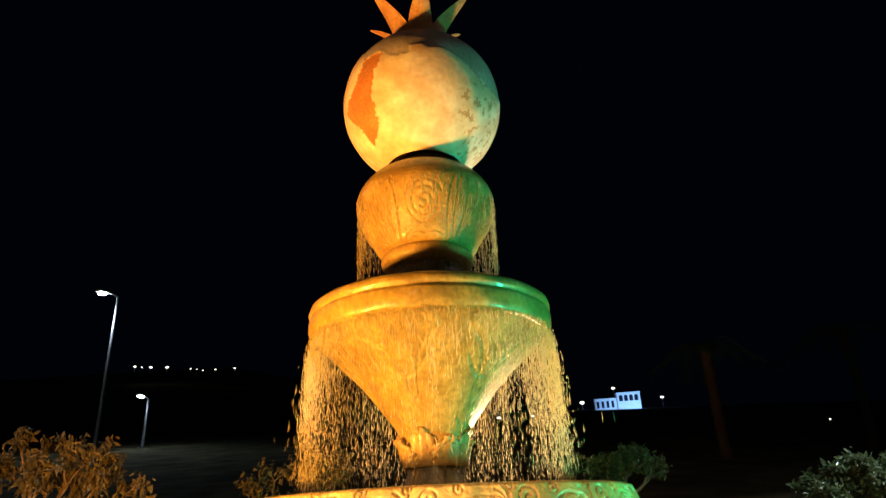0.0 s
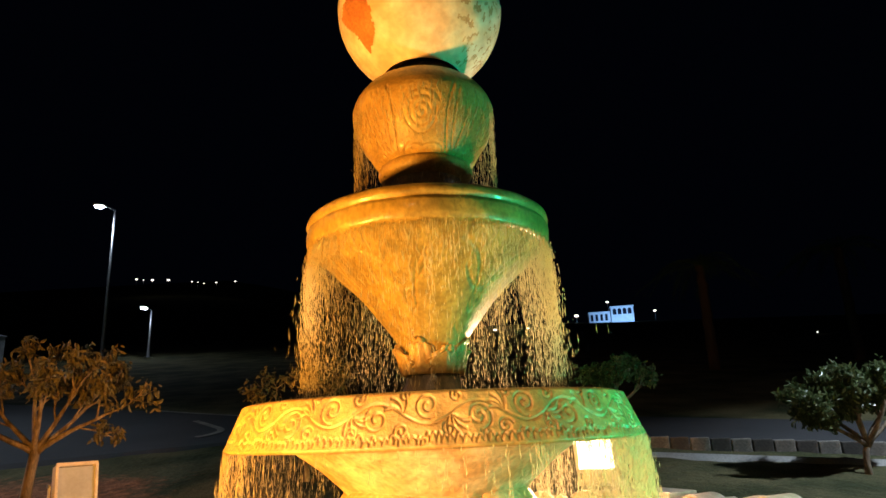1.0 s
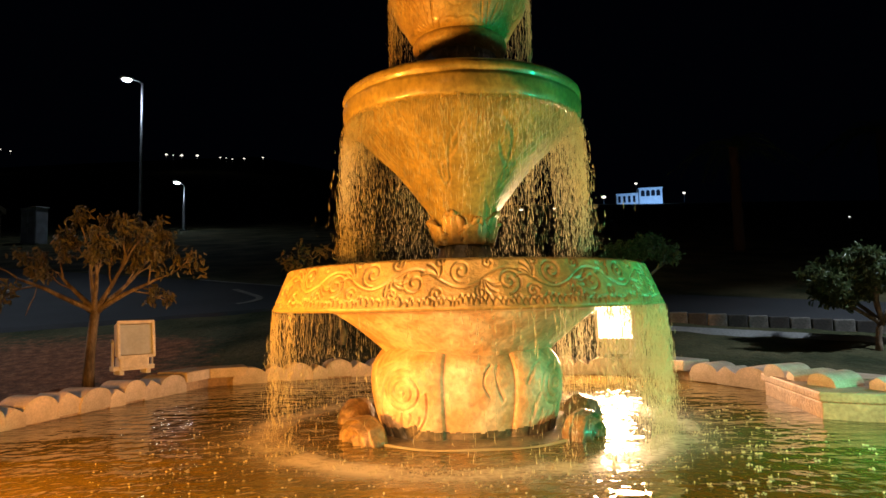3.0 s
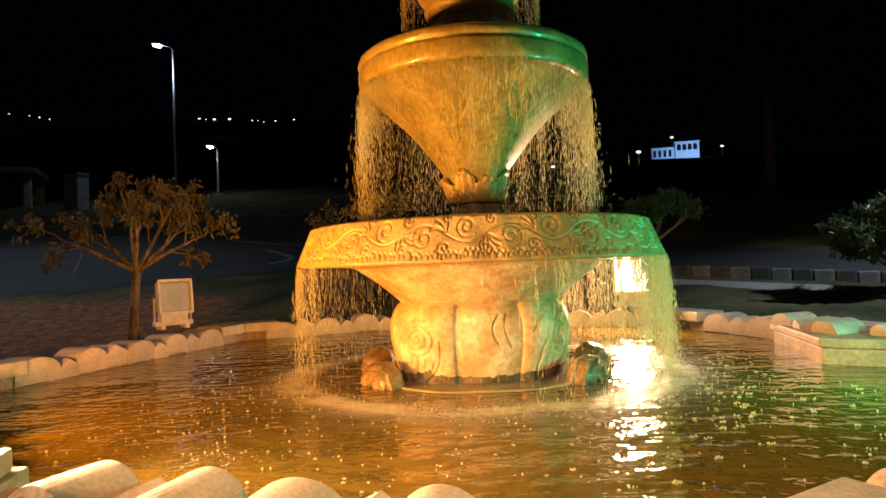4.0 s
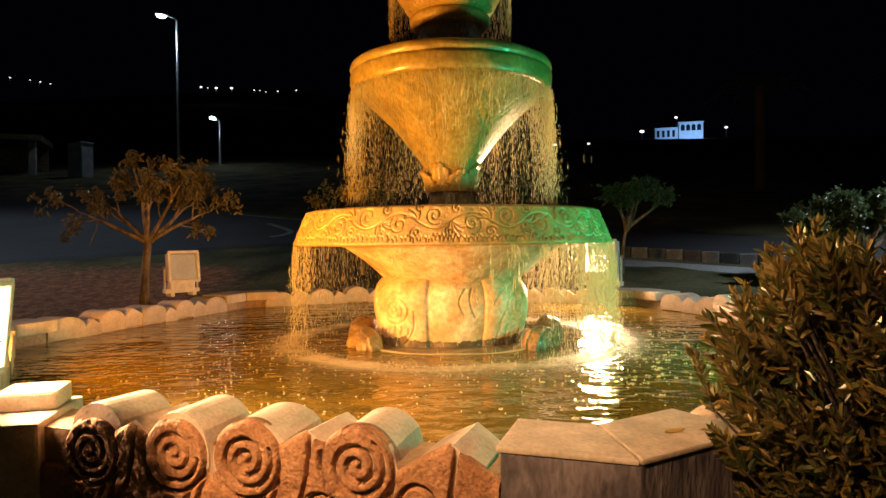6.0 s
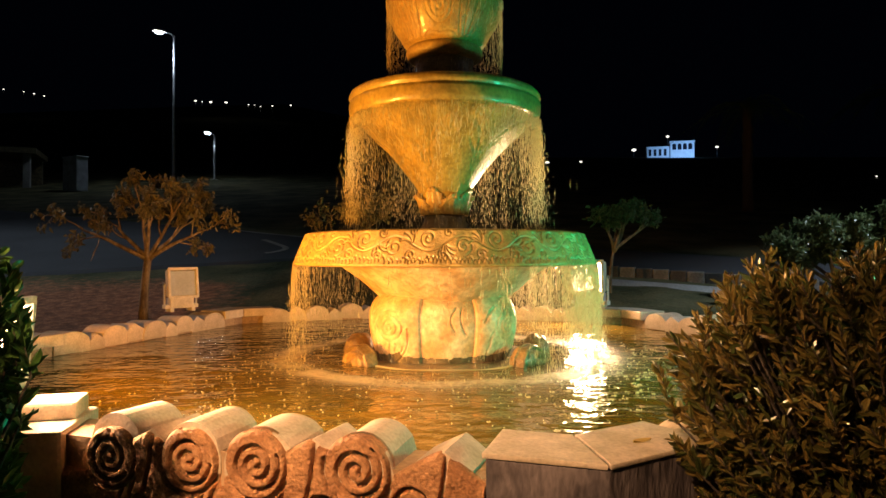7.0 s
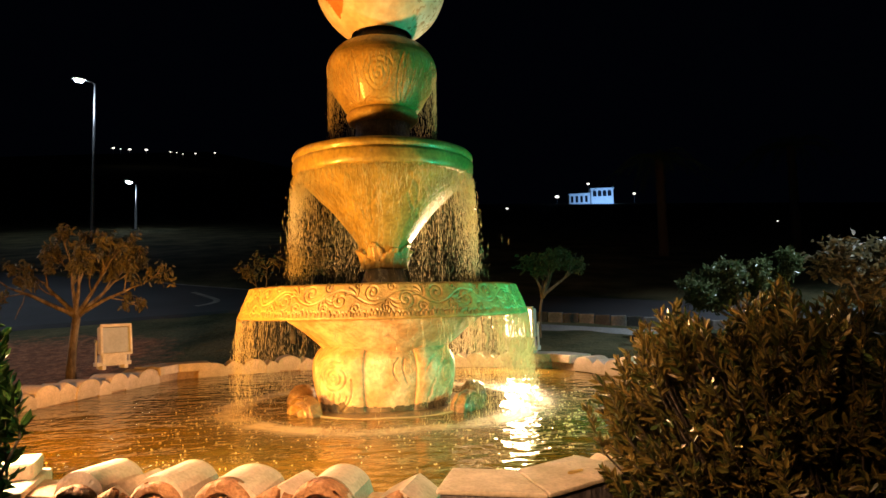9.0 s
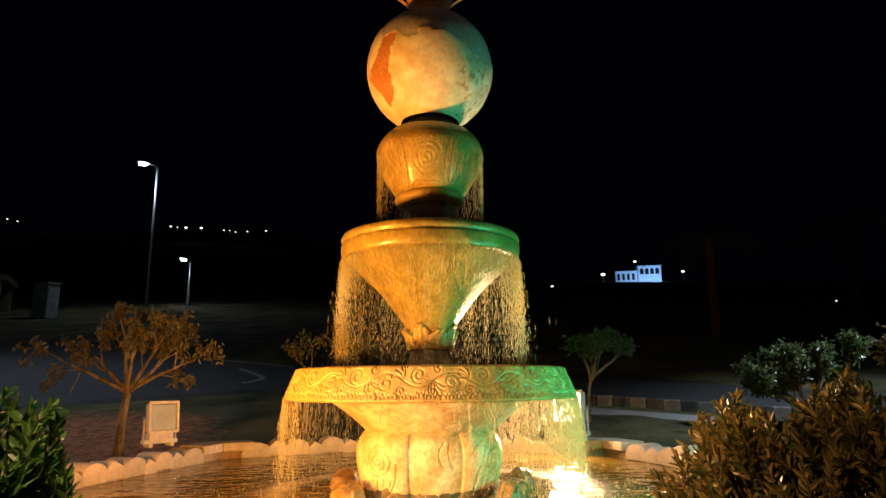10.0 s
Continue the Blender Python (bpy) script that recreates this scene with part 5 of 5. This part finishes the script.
def shrub(at, radii, height, sprigs, leaf, mat, label, seed, low=0.7, stout=30, fill=16):
    """A dense bush: sprigs set over a barrel-shaped crown, each a twig ringed with upright leaves, and a looser filling behind."""
    rng = np.random.default_rng(seed)
    top = thing("shrub", label, "shrub", at, group="shrubs before the pool")
    lists, verts, faces = [], [], []

    def blade(p, way, size):
        side = np.cross(way, rng.normal(0, 1, 3))
        side /= np.linalg.norm(side) + 1e-6
        up = np.cross(side, way)
        L, w = leaf[0] * size, leaf[1] * size
        b = len(verts)
        verts.extend([p, p + way * L * 0.35 + side * w + up * w * 0.35, p + way * L * 0.75 + side * w * 0.75 + up * w * 0.2, p + way * L - up * L * 0.12, p + way * L * 0.75 - side * w * 0.75 + up * w * 0.2, p + way * L * 0.35 - side * w + up * w * 0.35])
        faces.extend([(b, b + 1, b + 2, b + 3), (b, b + 3, b + 4, b + 5)])

    for i in range(sprigs):
        a = rng.uniform(0, 2 * math.pi)
        crown = rng.random() < 0.42
        q = math.sqrt(rng.random()) if crown else rng.uniform(0.88, 1.0)
        v = rng.uniform(0.86, 1.0) if crown else rng.uniform(0.10, 0.92)
        wide = q * (low + (1 - low) * min(1.0, v / 0.65))
        bx, by = radii[0] * wide * math.cos(a), radii[1] * wide * math.sin(a)
        full = height * (1.0 - 0.09 * q**3) * (0.95 + 0.11 * noise.noise(Vector((bx * 4, by * 4, seed))))
        lump = 1 + 0.10 * noise.noise(Vector((bx * 5, by * 5, v * 6 + seed)))
        tip = np.array([bx * lump, by * lump, full * v])
        out = np.array([math.cos(a) * q, math.sin(a) * q, 0.0])
        axis = out * (0.35 if crown else 0.75) + np.array([0, 0, 0.8]) + rng.normal(0, 0.22, 3)
        axis /= np.linalg.norm(axis)
        long = rng.uniform(0.12, 0.24) * (1.25 if crown and rng.random() < 0.2 else 1)
        root = tip - axis * long
        stem = [Vector((bx * 0.2, by * 0.2, -0.05)), Vector((bx * 0.55, by * 0.55, max(0.05, root[2] * 0.55))), Vector(root), Vector(tip)]
        lists.append(tube(stem, [0.010, 0.007, 0.004, 0.002], 5))
        for k in range(stout):
            u = (k + rng.random()) / stout
            spin = k * 2.4 + rng.normal(0, 0.3)
            s1 = np.cross(axis, (0.31, 0.17, 0.93))
            s1 /= np.linalg.norm(s1)
            s2 = np.cross(axis, s1)
            flare = 0.95 - 0.55 * u
            way = axis * (1 - 0.35 * flare) + (s1 * math.cos(spin) + s2 * math.sin(spin)) * flare + rng.normal(0, 0.22, 3)
            blade(root + axis * long * (u * 1.0 - 0.1), way / np.linalg.norm(way), rng.uniform(0.7, 1.2) * (1.08 - 0.3 * u))
    for i in range(sprigs * fill):
        a, q, v = rng.uniform(0, 2 * math.pi), math.sqrt(rng.random()) * 0.9, rng.uniform(0.06, 0.86)
        wide = q * (low + (1 - low) * min(1.0, v / 0.65))
        p = np.array([radii[0] * wide * math.cos(a), radii[1] * wide * math.sin(a), height * (1.0 - 0.2 * q**3) * v * 0.95])
        way = rng.normal(0, 0.6, 3) + np.array([math.cos(a) * 0.4, math.sin(a) * 0.4, 0.6])
        blade(p, way / np.linalg.norm(way), rng.uniform(0.7, 1.2))
    v, f = join(lists)
    part("twig_growth", mesh("twig_growth", v, f), PALM_BARK, top, "thin woody twigs")
    part("foliage", mesh("foliage", verts, faces, False), mat, top)
    return top


shrub((1.68, -3.08, -0.32), (0.98, 0.50), 1.66, 1150, (0.054, 0.0092), LEAF_SHRUB, "dense upright shrub with narrow olive-brown leaves", 41)
shrub((-1.64, -3.40, -0.32), (0.47, 0.34), 1.72, 420, (0.062, 0.0120), LEAF_FRESH, "dense glossy green shrub beside the pool", 43, 1.12, fill=50)


def palm(at, height, seed, label):
    """A date palm: a scarred trunk under a head of arching fronds, each a rib with two rows of leaflets."""
    rng = np.random.default_rng(seed)
    top = thing("palm_tree", label, "palm tree", at, group="palms beyond the road")
    pts = [Vector((0.02 * math.sin(3 * k), 0.02 * math.cos(2 * k), height * k / 14)) for k in range(15)]
    v, f = tube(pts, [0.17 - 0.03 * k / 14 + 0.014 * (k % 2) for k in range(15)], 12)
    part("trunk", mesh("trunk", v, f), PALM_BARK, top)
    for k in range(26):
        a, rise = rng.uniform(0, 2 * math.pi), rng.uniform(0.1, 1.2)
        long = rng.uniform(1.7, 2.4)
        rib = []
        for i in range(12):
            u = i / 11
            r = long * (u * math.cos(rise * 0.7) + 0.05 * u)
            rib.append(Vector((r * math.cos(a), r * math.sin(a), height - 0.05 + long * (0.75 * rise * u - (0.35 + 0.45 * rise) * u * u * 1.35))))
        verts, faces = tube(rib, list(np.linspace(0.018, 0.004, 12)), 5)
        for i in range(2, 12):
            for side in (-1, 1):
                for h in (0.0, 0.5):
                    p = rib[i - 1].lerp(rib[i], h)
                    d = (rib[i] - rib[i - 1]).normalized()
                    out = d.cross(Vector((0, 0, 1))).normalized() * side
                    q = p + (out * 0.8 + d * 0.55 - Vector((0, 0, 0.25))) * 0.34 * math.sin(math.pi * (0.12 + 0.8 * i / 12))
                    b = len(verts)
                    w = d * 0.014
                    verts += [p - w, p + w, q]
                    faces.append((b, b + 1, b + 2))
        part("frond", mesh("frond", verts, faces, False), LEAF_FRESH, top)


palm((10.1, 16.2, land(10.1, 16.2)), 3.4, 61, "date palm standing dark beyond the road")
palm((15.8, 17.2, land(15.8, 17.2)), 4.0, 62, "taller date palm standing dark beyond the road")


def fallen_leaf(x, y, z, turn):
    """A dry curled leaf."""
    verts, faces = [], []
    for i in range(7):
        u = i / 6
        w = 0.017 * math.sin(math.pi * (0.06 + 0.9 * u))
        for v in (-1, 0, 1):
            verts.append((0.075 * (u - 0.5), v * w, 0.004 + 0.007 * v * v + 0.012 * (u - 0.5) ** 2))
    for i in range(6):
        for c in range(2):
            q = i * 3 + c
            faces.append((q, q + 1, q + 4, q + 3))
    ob = part("fallen_leaf", mesh("fallen_leaf", verts, faces), LEAF_FALLEN)
    ob.matrix_basis = pose(x, y, z, 0, 0, turn)
    tagged(ob, "dry curled yellow leaf lying on the corner slab", "leaf")


fallen_leaf(0.62, -3.0, RIM_Z + 0.018, 25)


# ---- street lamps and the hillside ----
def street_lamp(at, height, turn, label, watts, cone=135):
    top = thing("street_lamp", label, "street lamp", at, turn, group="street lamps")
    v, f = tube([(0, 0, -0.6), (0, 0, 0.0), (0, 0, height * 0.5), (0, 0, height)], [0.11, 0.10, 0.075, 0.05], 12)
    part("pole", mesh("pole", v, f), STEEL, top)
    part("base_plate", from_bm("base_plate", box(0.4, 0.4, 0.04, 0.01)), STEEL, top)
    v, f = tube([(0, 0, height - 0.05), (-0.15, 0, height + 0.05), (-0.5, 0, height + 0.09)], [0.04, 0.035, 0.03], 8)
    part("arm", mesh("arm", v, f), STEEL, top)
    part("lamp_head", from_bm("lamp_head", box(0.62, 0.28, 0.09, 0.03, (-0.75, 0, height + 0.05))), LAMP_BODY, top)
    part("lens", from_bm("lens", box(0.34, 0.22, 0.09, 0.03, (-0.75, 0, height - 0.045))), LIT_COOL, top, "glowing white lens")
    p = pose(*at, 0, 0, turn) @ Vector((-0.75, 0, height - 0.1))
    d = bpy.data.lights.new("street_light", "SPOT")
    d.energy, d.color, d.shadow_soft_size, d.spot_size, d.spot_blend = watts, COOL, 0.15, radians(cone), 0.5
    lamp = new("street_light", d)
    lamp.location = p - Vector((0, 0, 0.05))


street_lamp((-13.78, 28.68, land(-13.78, 28.68)), 12.6 - land(-13.78, 28.68), 40, "tall steel street lamp with a bright white head", 320)
street_lamp((-14.50, 36.9, land(-14.50, 36.9)), 8.92 - land(-14.50, 36.9), 75, "shorter street lamp further up the slope", 5)
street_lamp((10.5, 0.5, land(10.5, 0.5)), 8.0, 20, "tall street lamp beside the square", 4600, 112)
# Added out of view to lift the dark road, soil and tree on the left.
street_lamp((-12.0, 4.6, land(-12.0, 4.6)), 8.0, 160, "unseen street lamp added to light the road and soil bed", 1700, 120)


def utility_cabinet():
    x, y = -17.7, 26.6
    z = land(x, y) - 0.05
    top = thing("utility_cabinet", "pale grey metal utility cabinet by the road", "cabinet", (x, y, z), -32)
    part("body", from_bm("body", box(1.2, 0.55, 1.65, 0.02)), CABINET, top)
    part("roof", from_bm("roof", box(1.28, 0.63, 0.06, 0.015, (0, 0, 1.65))), CABINET, top)
    for i in (-1, 1):
        door = part("door", from_bm("door", box(0.56, 0.025, 1.45, 0.006, (i * 0.29, -0.285, 0.1))), CABINET, top)
        part("handle", from_bm("handle", box(0.03, 0.03, 0.16, 0.006, (i * 0.06, -0.31, 0.8))), STEEL, door)
        for k in range(4):
            part("vent_slat", from_bm("vent_slat", box(0.36, 0.012, 0.025, 0.003, (i * 0.29, -0.302, 1.28 + 0.05 * k))), STEEL, door)


utility_cabinet()


def far_portico():
    """A low colonnade beyond the road."""
    x, y = -25.5, 27.5
    z = land(x, y) - 0.9
    top = thing("portico", "low dark colonnaded building beyond the road", "building", (x, y, z), 22)
    part("wall", from_bm("wall", box(9.0, 0.3, 2.9, 0.02, (0, 2.6, 0))), STONE_DARK, top)
    part("roof", from_bm("roof", box(9.4, 3.4, 0.3, 0.03, (0, 1.2, 2.9))), STONE_DARK, top)
    for i in range(6):
        part("column", from_bm("column", box(0.34, 0.34, 2.9, 0.03, (-4.2 + 1.68 * i, 0, 0))), PAVING, top)
    part("lamp", from_bm("lamp", box(0.3, 0.12, 0.08, 0.01, (1.2, 0.3, 2.78))), LIT_TOWN, top)


far_portico()


def hill_house():
    x, y = 139.0, 388.0
    top = thing("house", "white floodlit house with a taller wing on the hillside", "house", (x, y, 58.8), -14)
    wing = part("wall", from_bm("wall", box(12.9, 10, 8.8, 0.1, (-6.5, 0, -2.5))), HOUSE_WALL, top)
    tall = part("wall", from_bm("wall", box(13.5, 11, 11.5, 0.1, (7.2, 0, -2.5))), HOUSE_WALL, top)
    part("roof", from_bm("roof", box(13.3, 10.6, 0.5, 0.1, (-6.6, 0, 6.3))), HOUSE_WALL, top)
    part("roof", from_bm("roof", box(14.4, 11.8, 0.6, 0.1, (7.2, 0, 9.0))), HOUSE_WALL, top)
    pane = from_bm("window", box(1.5, 0.2, 4.0, 0.04))
    for i in range(4):
        ob = part("window", pane, DARK_GLASS, wing)
        ob.location = (-11.2 + 2.9 * i, -5.05, 1.2)
    n = 10
    outline = [(-1.1, 0), (1.1, 0), (1.1, 2.6)] + [(1.1 * math.cos(math.pi * k / n), 2.6 + 1.1 * math.sin(math.pi * k / n)) for k in range(1, n)] + [(-1.1, 2.6)]
    bm = prism(outline, -0.12, 0.12)
    bmesh.ops.transform(bm, matrix=pose(0, 0, 0, 90, 0, 0), verts=bm.verts[:])
    me = from_bm("arched_window", bm)
    for i in range(4):
        ob = part("arched_window", me, DARK_GLASS, tall)
        ob.location = (2.6 + 3.0 * i, -5.55, 4.4)
    for px in (-8, 8):
        p = Vector((x + px, y - 22, 60.0))
        area_lamp("house_floodlight", p, (x + px * 0.8, y, 64), (2.0, 0.8), 2800, (0.26, 0.52, 1.0))


hill_house()


def town_light(x, y, z, size, label="bright lamp on a hillside house", stem=6.0):
    top = thing("hill_lamp", label, "lamp", (x, y, z), group="lights of the hillside town")
    v, f = tube([(0, 0, -stem), (0, 0, -size * 0.6)], [0.02 * stem, 0.015 * stem], 6)
    part("post", mesh("post", v, f), STEEL, top)
    bm = bmesh.new()
    bmesh.ops.create_icosphere(bm, subdivisions=2, radius=size)
    bmesh.ops.transform(bm, matrix=Matrix.Diagonal((1.3, 1, 0.75, 1)), verts=bm.verts[:])
    part("globe", from_bm("globe", bm, True), LIT_TOWN, top)


for px, pz, size in ((-144.5, 92.5, 1.1), (-140.5, 92.0, 0.6), (-135.5, 91.8, 1.3), (-126.4, 91.6, 1.3), (-113, 90.3, 0.7), (-109.5, 90.0, 0.5), (-106, 89.2, 0.6), (-99.0, 89.5, 0.8), (-88.0, 89.9, 0.8), (-258, 99.5, 0.7), (-246, 98.0, 0.6), (-240, 96.8, 0.8), (-234, 95.5, 0.7)):
    town_light(px, 382.0, pz, size * 0.55)
for x, y, z, size in ((140.5, 394, 73.3, 0.8), (117.0, 385, 63.6, 1.1), (167.5, 386, 65.6, 0.8)):
    town_light(x, y, z, size)
town_light(20.8, 120.0, 18.85, 0.30, "small lamp on the dark slope", 1.0)
town_light(27.6, 121.5, 19.2, 0.22, "small lamp on the dark slope", 1.0)
town_light(32.3, 42.8, land(32.3, 42.8) + 0.15, 0.06, "small distant lamp on the slope", 1.2)
